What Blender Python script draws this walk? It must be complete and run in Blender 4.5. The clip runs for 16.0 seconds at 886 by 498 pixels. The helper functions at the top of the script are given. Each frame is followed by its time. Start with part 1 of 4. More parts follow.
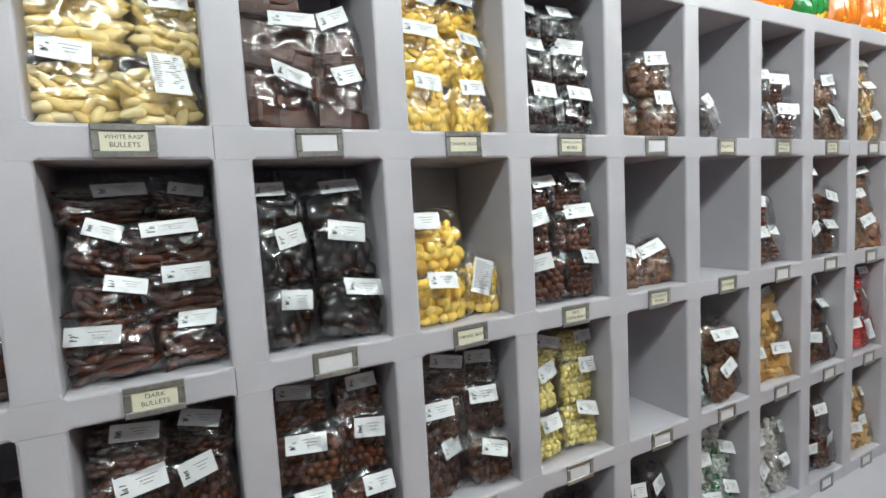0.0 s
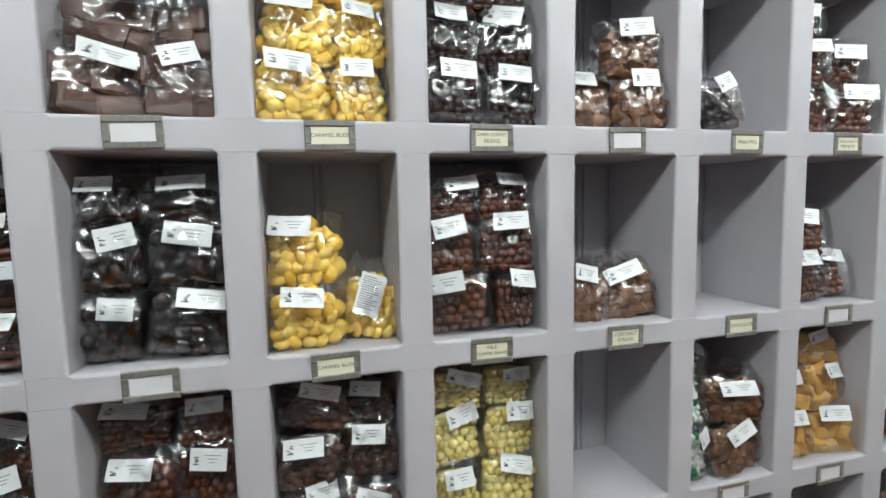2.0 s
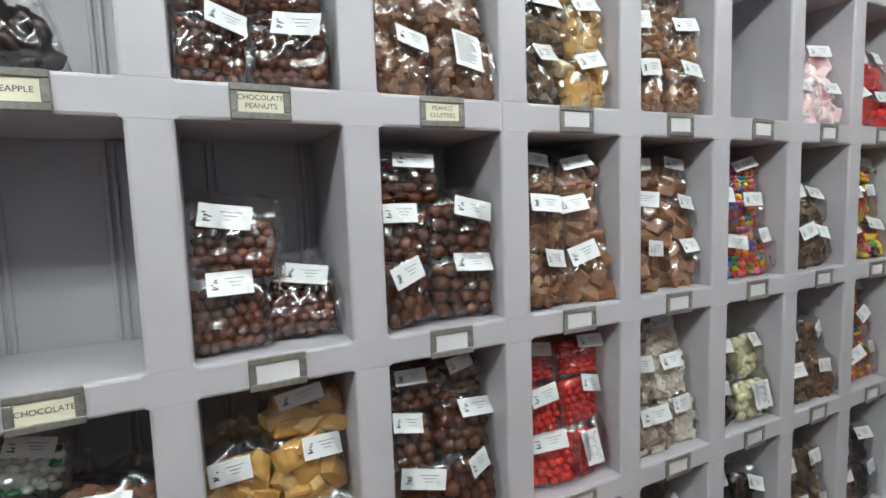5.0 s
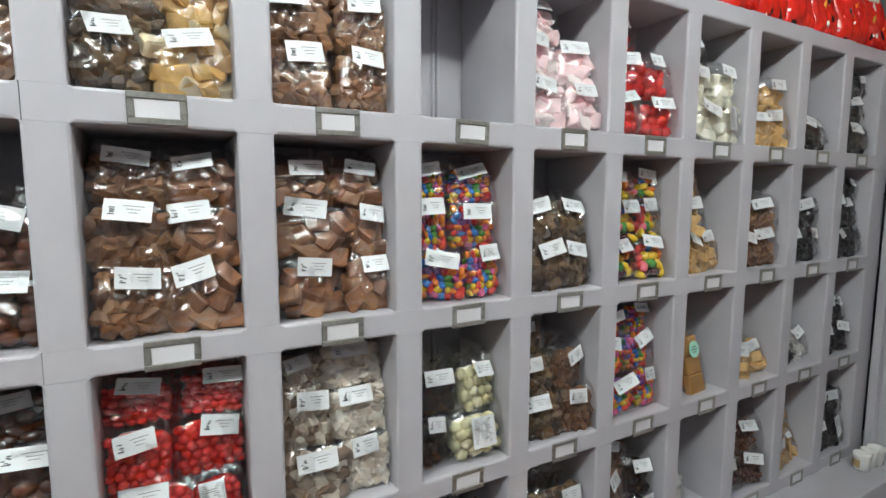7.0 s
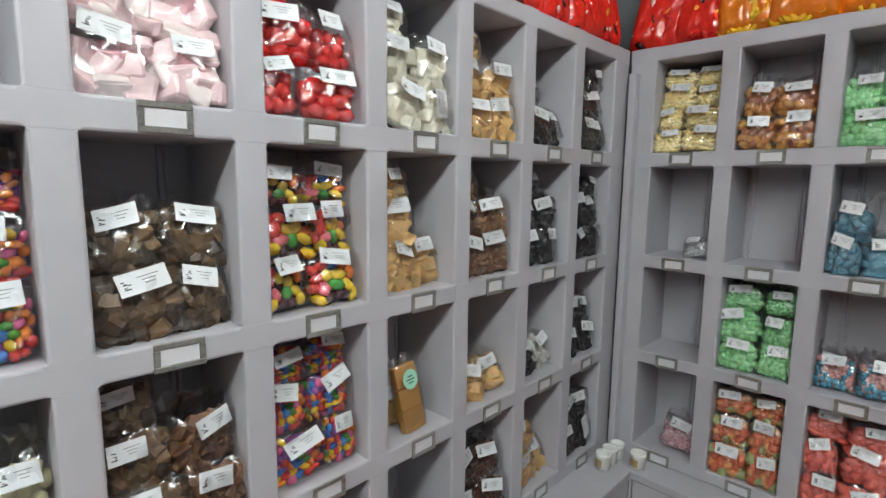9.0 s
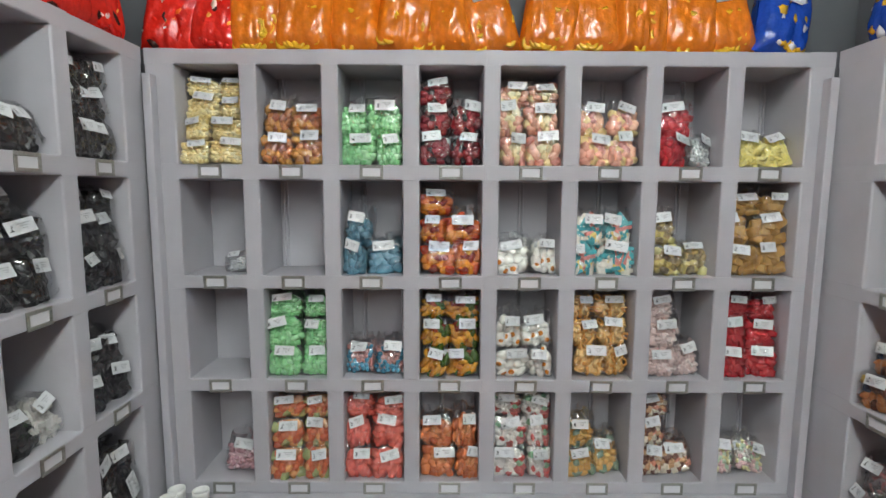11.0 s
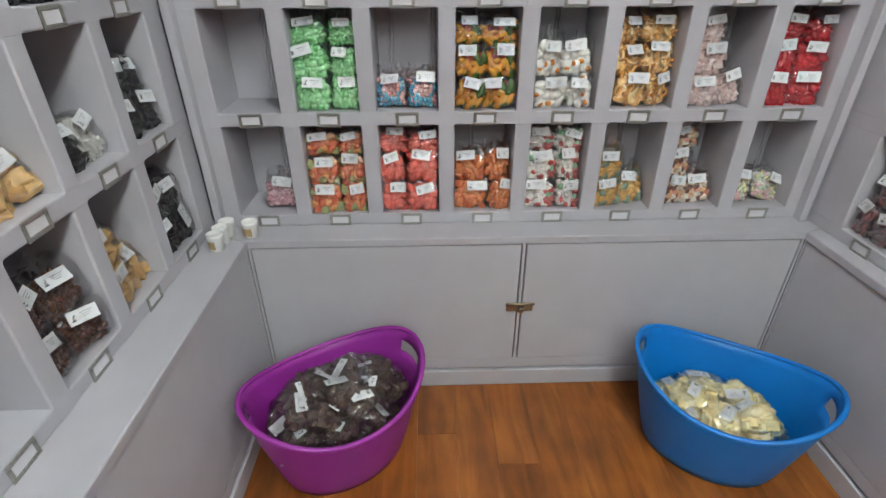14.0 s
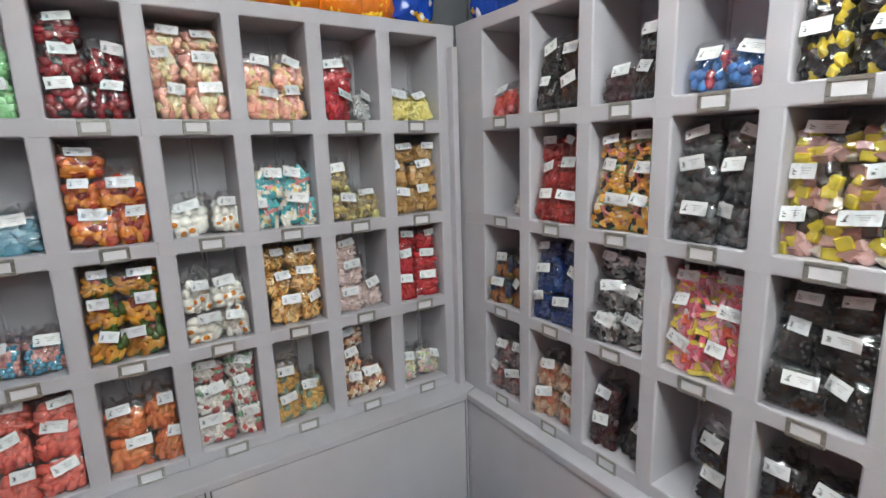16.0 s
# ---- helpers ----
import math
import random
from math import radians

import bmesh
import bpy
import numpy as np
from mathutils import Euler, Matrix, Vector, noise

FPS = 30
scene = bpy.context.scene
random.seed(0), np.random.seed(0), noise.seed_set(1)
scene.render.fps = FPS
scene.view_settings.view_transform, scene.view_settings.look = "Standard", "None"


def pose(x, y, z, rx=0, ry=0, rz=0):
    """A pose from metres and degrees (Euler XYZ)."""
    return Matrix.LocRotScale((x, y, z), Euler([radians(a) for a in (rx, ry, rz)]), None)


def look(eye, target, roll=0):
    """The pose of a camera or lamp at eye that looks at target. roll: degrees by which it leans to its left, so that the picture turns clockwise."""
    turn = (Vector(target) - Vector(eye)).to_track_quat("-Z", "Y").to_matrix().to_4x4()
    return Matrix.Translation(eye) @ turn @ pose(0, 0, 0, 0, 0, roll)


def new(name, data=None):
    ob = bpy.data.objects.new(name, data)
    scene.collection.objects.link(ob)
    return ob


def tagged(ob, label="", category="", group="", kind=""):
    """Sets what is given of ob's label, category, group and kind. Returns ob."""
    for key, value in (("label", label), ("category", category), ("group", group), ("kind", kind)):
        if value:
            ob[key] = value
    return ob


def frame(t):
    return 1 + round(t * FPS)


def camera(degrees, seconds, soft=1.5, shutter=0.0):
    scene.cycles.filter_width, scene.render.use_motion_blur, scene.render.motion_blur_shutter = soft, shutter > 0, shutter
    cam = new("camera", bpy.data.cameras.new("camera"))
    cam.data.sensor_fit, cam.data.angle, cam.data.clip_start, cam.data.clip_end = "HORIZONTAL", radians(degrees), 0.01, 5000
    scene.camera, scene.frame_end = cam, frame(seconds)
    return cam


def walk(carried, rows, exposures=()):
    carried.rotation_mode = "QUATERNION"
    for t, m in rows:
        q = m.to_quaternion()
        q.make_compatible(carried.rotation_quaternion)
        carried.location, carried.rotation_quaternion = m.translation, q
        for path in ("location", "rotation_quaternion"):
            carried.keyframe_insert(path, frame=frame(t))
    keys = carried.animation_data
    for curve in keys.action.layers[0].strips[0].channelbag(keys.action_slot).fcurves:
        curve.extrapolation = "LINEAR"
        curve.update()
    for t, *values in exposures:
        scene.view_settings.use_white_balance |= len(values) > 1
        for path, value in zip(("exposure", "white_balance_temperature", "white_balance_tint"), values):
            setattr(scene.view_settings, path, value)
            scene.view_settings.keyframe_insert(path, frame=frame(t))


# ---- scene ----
cam = camera(83.4, 16.0)
PATH = [
    (0, (-3.855, -0.718, 1.515), (-2.929, 1.045, 1.334), -3.1),
    (0.5, (-3.74, -0.761, 1.512), (-3.103, 1.127, 1.345), -0.7),
    (1, (-3.636, -0.776, 1.503), (-3.171, 1.163, 1.349), -0.2),
    (1.5, (-3.564, -0.708, 1.514), (-3.077, 1.224, 1.344), -1.0),
    (2, (-3.464, -0.705, 1.516), (-2.944, 1.217, 1.333), -1.1),
    (2.5, (-3.299, -0.758, 1.517), (-2.859, 1.186, 1.35), 0.1),
    (3, (-3.155, -0.765, 1.504), (-2.721, 1.182, 1.35), -1.1),
    (3.5, (-3.015, -0.666, 1.492), (-2.434, 1.242, 1.335), -1.3),
    (4, (-2.858, -0.624, 1.486), (-2.132, 1.233, 1.33), -1.6),
    (6.3, (-2.196, -0.638, 1.494), (-1.254, 1.113, 1.279), -0.6),
    (6.5, (-2.135, -0.666, 1.503), (-1.19, 1.082, 1.285), -0.0),
    (7, (-2.013, -0.748, 1.501), (-1.063, 1.0, 1.289), 0.1),
    (7.5, (-1.912, -0.751, 1.508), (-0.868, 0.939, 1.275), -0.2),
    (8, (-1.8, -0.69, 1.517), (-0.58, 0.88, 1.297), 0.7),
    (8.5, (-1.69, -0.688, 1.515), (-0.324, 0.75, 1.257), 0.3),
    (9, (-1.536, -0.73, 1.531), (-0.121, 0.658, 1.268), 0.7),
    (9.5, (-1.425, -0.793, 1.541), (0.068, 0.511, 1.273), -0.1),
    (10, (-1.371, -0.838, 1.548), (0.368, 0.115, 1.285), 1.0),
    (10.2, (-1.363, -0.848, 1.558), (0.477, -0.106, 1.302), 1.3),
    (12.3, (-1.474, -0.765, 1.498), (0.432, -1.308, 1.246), -2.1),
    (12.5, (-1.476, -0.748, 1.482), (0.435, -1.256, 1.178), -1.7),
    (13, (-1.434, -0.709, 1.481), (0.436, -0.929, 0.807), -0.5),
    (13.5, (-1.424, -0.672, 1.419), (0.387, -0.758, 0.575), 0.7),
    (14, (-1.416, -0.696, 1.375), (0.315, -0.745, 0.375), -0.2),
    (14.5, (-1.413, -0.728, 1.368), (0.297, -0.885, 0.344), -1.5),
    (15, (-1.434, -0.791, 1.377), (0.352, -1.206, 0.578), -1.3),
    (15.5, (-1.45, -0.858, 1.458), (0.318, -1.614, 0.907), -1.3),
    (16, (-1.475, -0.9, 1.531), (0.177, -1.955, 1.139), -1.8),
]
walk(cam, [(t, look(eye, target, roll)) for t, eye, target, roll in PATH],
     exposures=[(0, -0.26), (4, -0.30), (6.5, -0.22), (9, -0.10), (10, 0.02), (12.5, 0.28), (14.5, 0.34), (16, 0.26)])

# ---------- world and light ----------
world = bpy.data.worlds.new("world")
scene.world = world
world.use_nodes = True
world.node_tree.nodes["Background"].inputs[0].default_value = (0.9, 0.95, 1.0, 1)
world.node_tree.nodes["Background"].inputs[1].default_value = 0.05
TUBE_GLOW = 75.0          # strength of the fluorescent tubes
TUBE_COLOR = (0.93, 1.0, 0.97, 1)
LAMP_XS = (-4.20, -2.82, -1.44)
LAMP_YS = (-1.02, -1.18)
# ---------- materials ----------
def lin(h):
    out = []
    for i in (0, 2, 4):
        v = int(h[i:i + 2], 16) / 255
        out.append(v / 12.92 if v <= 0.04045 else ((v + 0.055) / 1.055) ** 2.4)
    return (*out, 1)


def base_mat(name, color, rough=0.5, metal=0.0, vary=0.08, scale=25.0, bump=0.1, fine=220.0, spec=0.5, dist=0.002):
    m = bpy.data.materials.new(name)
    m.use_nodes = True
    nt = m.node_tree
    b = nt.nodes["Principled BSDF"]
    b.inputs["Roughness"].default_value = rough
    b.inputs["Metallic"].default_value = metal
    b.inputs["Specular IOR Level"].default_value = spec
    co = nt.nodes.new("ShaderNodeTexCoord")
    n1 = nt.nodes.new("ShaderNodeTexNoise")
    n1.inputs["Scale"].default_value, n1.inputs["Detail"].default_value = scale, 4
    nt.links.new(co.outputs["Object"], n1.inputs["Vector"])
    ramp = nt.nodes.new("ShaderNodeMapRange")
    ramp.inputs["From Min"].default_value, ramp.inputs["From Max"].default_value = 0.3, 0.7
    ramp.inputs["To Min"].default_value, ramp.inputs["To Max"].default_value = 1 - vary, 1 + vary
    nt.links.new(n1.outputs["Fac"], ramp.inputs["Value"])
    mul = nt.nodes.new("ShaderNodeVectorMath")
    mul.operation = "SCALE"
    mul.inputs[0].default_value = color[:3]
    nt.links.new(ramp.outputs[0], mul.inputs["Scale"])
    nt.links.new(mul.outputs[0], b.inputs["Base Color"])
    n2 = nt.nodes.new("ShaderNodeTexNoise")
    n2.inputs["Scale"].default_value, n2.inputs["Detail"].default_value = fine, 3
    nt.links.new(co.outputs["Object"], n2.inputs["Vector"])
    bp = nt.nodes.new("ShaderNodeBump")
    bp.inputs["Strength"].default_value, bp.inputs["Distance"].default_value = bump, dist
    nt.links.new(n2.outputs["Fac"], bp.inputs["Height"])
    nt.links.new(bp.outputs[0], b.inputs["Normal"])
    return m, nt, b, mul


def palette_mat(name, colors, rough=0.35, bump=0.25, fine=300.0, spec=0.5, vary=0.12, relief=0.002):
    """Pieces of a bag: each piece takes one colour of the palette."""
    m, nt, b, mul = base_mat(name, (1, 1, 1, 1), rough, 0, vary, 60, bump, fine, spec, relief)
    geo = nt.nodes.new("ShaderNodeNewGeometry")
    cr = nt.nodes.new("ShaderNodeValToRGB")
    cr.color_ramp.interpolation = "CONSTANT"
    el = cr.color_ramp.elements
    el.remove(el[1])
    el[0].position, el[0].color = 0, lin(colors[0])
    for i, c in enumerate(colors[1:], 1):
        el.new(i / len(colors)).color = lin(c)
    nt.links.new(geo.outputs["Random Per Island"], cr.inputs["Fac"])
    nt.links.new(cr.outputs[0], mul.inputs[0])
    return m


def film_mat(name, tint=(1, 1, 1, 1), gloss=0.075):
    m = bpy.data.materials.new(name)
    m.use_nodes = True
    nt = m.node_tree
    nt.nodes.clear()
    out = nt.nodes.new("ShaderNodeOutputMaterial")
    mix = nt.nodes.new("ShaderNodeMixShader")
    tr = nt.nodes.new("ShaderNodeBsdfTransparent")
    tr.inputs[0].default_value = tint
    gl = nt.nodes.new("ShaderNodeBsdfGlossy")
    gl.inputs["Roughness"].default_value = 0.10
    gl.inputs["Color"].default_value = (1, 1, 1, 1)
    fr = nt.nodes.new("ShaderNodeFresnel")
    fr.inputs["IOR"].default_value = 1.55
    add = nt.nodes.new("ShaderNodeMath")
    add.inputs[1].default_value = 0.5
    co = nt.nodes.new("ShaderNodeTexCoord")
    oi = nt.nodes.new("ShaderNodeObjectInfo")
    off = nt.nodes.new("ShaderNodeVectorMath")
    sc = nt.nodes.new("ShaderNodeMath")
    sc.operation, sc.inputs[1].default_value = "MULTIPLY", 40.0
    nt.links.new(oi.outputs["Random"], sc.inputs[0])
    nt.links.new(co.outputs["Object"], off.inputs[0])
    nt.links.new(sc.outputs[0], off.inputs[1])
    # soft waves of the sheet, then sharp creases on top of them
    n1 = nt.nodes.new("ShaderNodeTexNoise")
    n1.inputs["Scale"].default_value, n1.inputs["Detail"].default_value, n1.inputs["Distortion"].default_value = 20, 1.0, 1.0
    nt.links.new(off.outputs[0], n1.inputs["Vector"])
    n2 = nt.nodes.new("ShaderNodeTexNoise")
    n2.noise_type = "RIDGED_MULTIFRACTAL"
    n2.inputs["Scale"].default_value, n2.inputs["Detail"].default_value, n2.inputs["Distortion"].default_value = 17, 1.6, 0.5
    nt.links.new(off.outputs[0], n2.inputs["Vector"])
    b1 = nt.nodes.new("ShaderNodeBump")
    b1.inputs["Strength"].default_value, b1.inputs["Distance"].default_value = 1.0, 0.0050
    nt.links.new(n1.outputs["Fac"], b1.inputs["Height"])
    bp = nt.nodes.new("ShaderNodeBump")
    bp.inputs["Strength"].default_value, bp.inputs["Distance"].default_value = 1.0, 0.0042
    nt.links.new(n2.outputs["Fac"], bp.inputs["Height"])
    nt.links.new(b1.outputs[0], bp.inputs["Normal"])
    nt.links.new(bp.outputs[0], gl.inputs["Normal"])
    add.operation, add.inputs[2].default_value = "MULTIPLY_ADD", gloss
    nt.links.new(bp.outputs[0], fr.inputs["Normal"])
    nt.links.new(fr.outputs[0], add.inputs[0])
    nt.links.new(add.outputs[0], mix.inputs[0])
    nt.links.new(tr.outputs[0], mix.inputs[1])
    nt.links.new(gl.outputs[0], mix.inputs[2])
    nt.links.new(mix.outputs[0], out.inputs[0])
    return m


def wood_mat(name):
    m, nt, b, mul = base_mat(name, (1, 1, 1, 1), 0.30, 0, 0.24, 7, 0.12, 90)
    co = nt.nodes["Texture Coordinate"]
    oi = nt.nodes.new("ShaderNodeObjectInfo")
    off = nt.nodes.new("ShaderNodeVectorMath")
    off.operation = "MULTIPLY_ADD"
    off.inputs[1].default_value = (1.3, 8, 8)
    jump = nt.nodes.new("ShaderNodeMath")
    jump.operation, jump.inputs[1].default_value = "MULTIPLY", 37.0
    nt.links.new(oi.outputs["Random"], jump.inputs[0])
    nt.links.new(co.outputs["Object"], off.inputs[0])
    nt.links.new(jump.outputs[0], off.inputs[2])
    grain = nt.nodes.new("ShaderNodeTexNoise")
    grain.inputs["Scale"].default_value, grain.inputs["Detail"].default_value, grain.inputs["Distortion"].default_value = 2.4, 6, 0.8
    nt.links.new(off.outputs[0], grain.inputs["Vector"])
    cr = nt.nodes.new("ShaderNodeValToRGB")
    el = cr.color_ramp.elements
    el[0].position, el[0].color = 0.28, lin("6a3a17")
    el[1].position, el[1].color = 0.75, lin("a0622a")
    el.new(0.52).color = lin("8a4f1f")
    nt.links.new(grain.outputs["Fac"], cr.inputs["Fac"])
    tone = nt.nodes.new("ShaderNodeHueSaturation")
    tr = nt.nodes.new("ShaderNodeMapRange")
    tr.inputs["To Min"].default_value, tr.inputs["To Max"].default_value = 0.88, 1.08
    nt.links.new(oi.outputs["Random"], tr.inputs["Value"])
    nt.links.new(tr.outputs[0], tone.inputs["Value"])
    nt.links.new(cr.outputs[0], tone.inputs["Color"])
    nt.links.new(tone.outputs[0], mul.inputs[0])
    return m


PAINT = base_mat("lavender_grey_paint", lin("b1afb5"), 0.45, 0, 0.035, 9, 0.06, 260)[0]
PAINT_BASE = base_mat("cupboard_paint", lin("b6b4b9"), 0.5, 0, 0.04, 6, 0.06, 260)[0]
# room walls kept dark to hold down bounced light
WALLPAINT = base_mat("room_wall_paint", lin("66686c"), 0.6, 0, 0.04, 4, 0.05, 200)[0]
CEIL = base_mat("ceiling_paint", lin("a2a4a6"), 0.7, 0, 0.03, 4, 0.05, 200)[0]
DARKGAP = base_mat("shadow_gap_board", lin("47464a"), 0.7)[0]
METAL = base_mat("aged_nickel", lin("96948f"), 0.30, 0.6, 0.18, 120, 0.15, 500)[0]
BRASS = base_mat("tarnished_brass_latch", lin("a5947a"), 0.35, 0.95, 0.2, 90, 0.2, 400)[0]
CARD = base_mat("white_card", lin("cfced2"), 0.6, 0, 0.02)[0]
CREAMCARD = base_mat("cream_card", lin("d6d2bc"), 0.6, 0, 0.03)[0]
STICKER = base_mat("white_sticker", lin("d6d8da"), 0.4, 0, 0.02)[0]
INK = base_mat("black_print", lin("343438"), 0.6, 0, 0.02)[0]
FILM = film_mat("clear_film")
WOOD = wood_mat("varnished_pine")
PURPLE = base_mat("purple_plastic", lin("932a92"), 0.46, 0, 0.05, 12, 0.08, 300)[0]
BLUE = base_mat("blue_plastic", lin("0072c2"), 0.46, 0, 0.05, 12, 0.08, 300)[0]
WHITEPOT = base_mat("white_pot", lin("e6e5e2"), 0.4, 0, 0.02)[0]
KRAFT = base_mat("kraft_paper_band", lin("b59c73"), 0.7, 0, 0.12, 60)[0]
MINT = base_mat("mint_sticker", lin("9fd8bf"), 0.5, 0, 0.03)[0]
GLOW, glow_nt, glow_b, _ = base_mat("lit_diffuser", (0.9, 0.9, 0.9, 1), 0.5)
glow_b.inputs["Emission Color"].default_value = TUBE_COLOR
glow_b.inputs["Emission Strength"].default_value = TUBE_GLOW

# ---------- mesh helpers ----------
def mesh_ob(name, bm, material, parent=None, label="", smooth=False):
    me = bpy.data.meshes.new(name)
    bm.to_mesh(me)
    bm.free()
    for mt in (material if isinstance(material, (list, tuple)) else [material]):
        me.materials.append(mt)
    if smooth:
        me.shade_smooth()
    ob = new(name, me)
    ob.parent = parent
    if label:
        ob["label"] = label
    return ob


def part(name, bm, material, parent, label="", smooth=False):
    return mesh_ob(name, bm, material, parent, label, smooth)


def add_box(bm, lo, hi, bevel=0.0, segs=1):
    """A box between two corners, with its edges rounded."""
    r = bmesh.ops.create_cube(bm, size=1)
    c = [(a + b) / 2 for a, b in zip(lo, hi)]
    s = [abs(b - a) for a, b in zip(lo, hi)]
    for v in r["verts"]:
        v.co = Vector((v.co.x * s[0] + c[0], v.co.y * s[1] + c[1], v.co.z * s[2] + c[2]))
    if bevel:
        es = list({e for v in r["verts"] for e in v.link_edges})
        bmesh.ops.bevel(bm, geom=es, offset=bevel, segments=segs, profile=0.5, affect="EDGES")
    return bm


def box(lo, hi, bevel=0.0, segs=1):
    return add_box(bmesh.new(), lo, hi, bevel, segs)


def empty(name, m, label="", category="", group="", kind=""):
    ob = new(name)
    ob.empty_display_size = 0.02
    ob.matrix_world = m
    return tagged(ob, label, category, group, kind)


def structure(name, bm, material, label, category):
    return tagged(mesh_ob(name, bm, material), label, category, kind="structure")


# ---------- the plan ----------
DEPTH = 0.19
ROWS_Z = [(1.632, 1.908), (1.31, 1.588), (0.995, 1.27), (0.668, 0.955)]   # openings, from the top row down
RAILS_Z = [(1.908, 1.950), (1.588, 1.632), (1.27, 1.31), (0.955, 0.995), (0.630, 0.668)]
# a wall of pigeonholes: origin, turn, pitch, opening, number of columns, left end, right end, all along its own x; face at y = 0
NA, NB, NC = 18, 8, 6
WALL_A = dict(name="wall_west", m=pose(0, 0, 0), first=[-0.235 * j for j in range(NA, 0, -1)], open=0.186, lo=-0.235 * 18 - 0.049, hi=0.040)
WALL_B = dict(name="wall_north", m=pose(0.046, 0, 0, 0, 0, -90), first=[0.085 + 0.2296 * k for k in range(NB)], open=0.181, lo=0.004, hi=1.943)
WALL_C = dict(name="wall_east", m=pose(0, -1.947, 0, 0, 0, 180), first=[0.109 + 0.2288 * k for k in range(NC)], open=0.180, lo=-0.040, hi=0.109 + 0.2288 * 6)


BEV = 0.0045


def rounded_bar(stops, lo, hi, upright):
    """A timber bar from front to back of the shelving; stops: places along it, each with the rounding of its two front edges there."""
    bm = bmesh.new()
    rings = []
    for at, b in stops:
        prof = [(DEPTH, lo), (b, lo), (b * 0.3, lo + b * 0.3), (0, lo + b), (0, hi - b), (b * 0.3, hi - b * 0.3), (b, hi), (DEPTH, hi)]
        rings.append([bm.verts.new((v, y, at) if upright else (at, y, v)) for y, v in prof])
    for p, q in zip(rings, rings[1:]):
        for i in range(8):
            j = (i + 1) % 8
            bm.faces.new((p[i], p[j], q[j], q[i]))
    bm.faces.new(rings[0])
    bm.faces.new(rings[-1][::-1])
    bmesh.ops.recalc_face_normals(bm, faces=bm.faces)
    return bm


def pigeonholes(w, splits):
    holder = empty("shelf_" + w["name"], w["m"], "pale lavender-grey painted pigeonhole shelving of square timber", "shelving", kind="structure")
    lo, hi, op = w["lo"], w["hi"], w["open"]
    # stiles between the openings, one piece for each row
    edges = [lo] + [v for f in w["first"] for v in (f, f + op)] + [hi]
    for z0, z1 in ROWS_Z:
        for i in range(0, len(edges), 2):
            a, b = edges[i], edges[i + 1]
            part("stile", rounded_bar([(z0 + 0.0003, 0.0002), (z0 + 0.0045, BEV), (z1 - 0.0045, BEV), (z1 - 0.0003, 0.0002)], a, b, True), PAINT, holder)
    cuts = [lo] + splits + [hi]
    for z0, z1 in RAILS_Z:
        for a, b in zip(cuts, cuts[1:]):
            stops = [(a + 0.0004, 0.0002)]
            for f in w["first"]:
                if a < f < b:
                    stops += [(f, 0.0002), (f + 0.005, BEV), (f + op - 0.005, BEV), (f + op, 0.0002)]
            part("rail", rounded_bar(stops + [(b - 0.0004, 0.0002)], z0, z1, False), PAINT, holder)
    part("back_panel", box((lo, DEPTH + 0.004, 0.60), (hi, DEPTH + 0.02, 1.95)), PAINT, holder)
    x = lo + 0.06
    while x < hi - 0.03:
        for d in (0, 0.011):
            part("bead", box((x + d, DEPTH - 0.002, 0.64), (x + d + 0.007, DEPTH + 0.006, 1.94), 0.002, 1), PAINT, holder)
        x += 0.128
    return holder


pigeonholes(WALL_A, [-0.235 * 16 - 0.046, -0.235 * 9 - 0.046, -0.235 * 3 - 0.046])
pigeonholes(WALL_B, [0.085 + 0.2296 * 4 - 0.04])
pigeonholes(WALL_C, [0.109 + 0.2288 * 3 - 0.04])

# corner battens
for bx, by in ((0.0235, -0.026), (0.0235, -1.921)):
    structure("trim", box((bx - 0.012, by - 0.012, 0.63), (bx + 0.0215, by + 0.012, 1.875), 0.003, 2), PAINT, "painted corner batten between two shelf walls", "trim")

# room shell
structure("wall_behind_west", box((-4.9, 0.215, 0), (0.5, 0.33, 2.72)), WALLPAINT, "plain grey painted wall behind the shelves", "wall")
structure("wall_behind_north", box((0.262, -2.4, 0), (0.38, 0.212, 2.72)), WALLPAINT, "plain grey painted wall behind the shelves", "wall")
# beyond the shelves this wall is unseen, added to limit the bounced light
structure("wall_behind_east", box((-4.9, -2.5, 0), (0.26, -2.162, 2.72)), WALLPAINT, "plain grey painted wall behind the shelves", "wall")
# unseen end wall, added to enclose the light
structure("unseen_wall_south", box((-5.0, -2.5, 0), (-4.905, 0.33, 2.72)), WALLPAINT, "unseen grey end wall, added to close the room, dark to limit bounce", "wall")
# ceiling out of view, its grey chosen to lower the fill light
structure("ceiling", box((-5.0, -2.5, 2.722), (0.4, 0.35, 2.8)), CEIL, "plain ceiling, unseen, toned grey to limit bounced light", "ceiling")

# base cupboards with their ledge
AX, CX = -0.122, -1.898       # fronts of the base under the two long walls
BXF = -0.053                  # front of the base under the end wall
LEDGE0, LEDGE1 = 0.604, 0.630


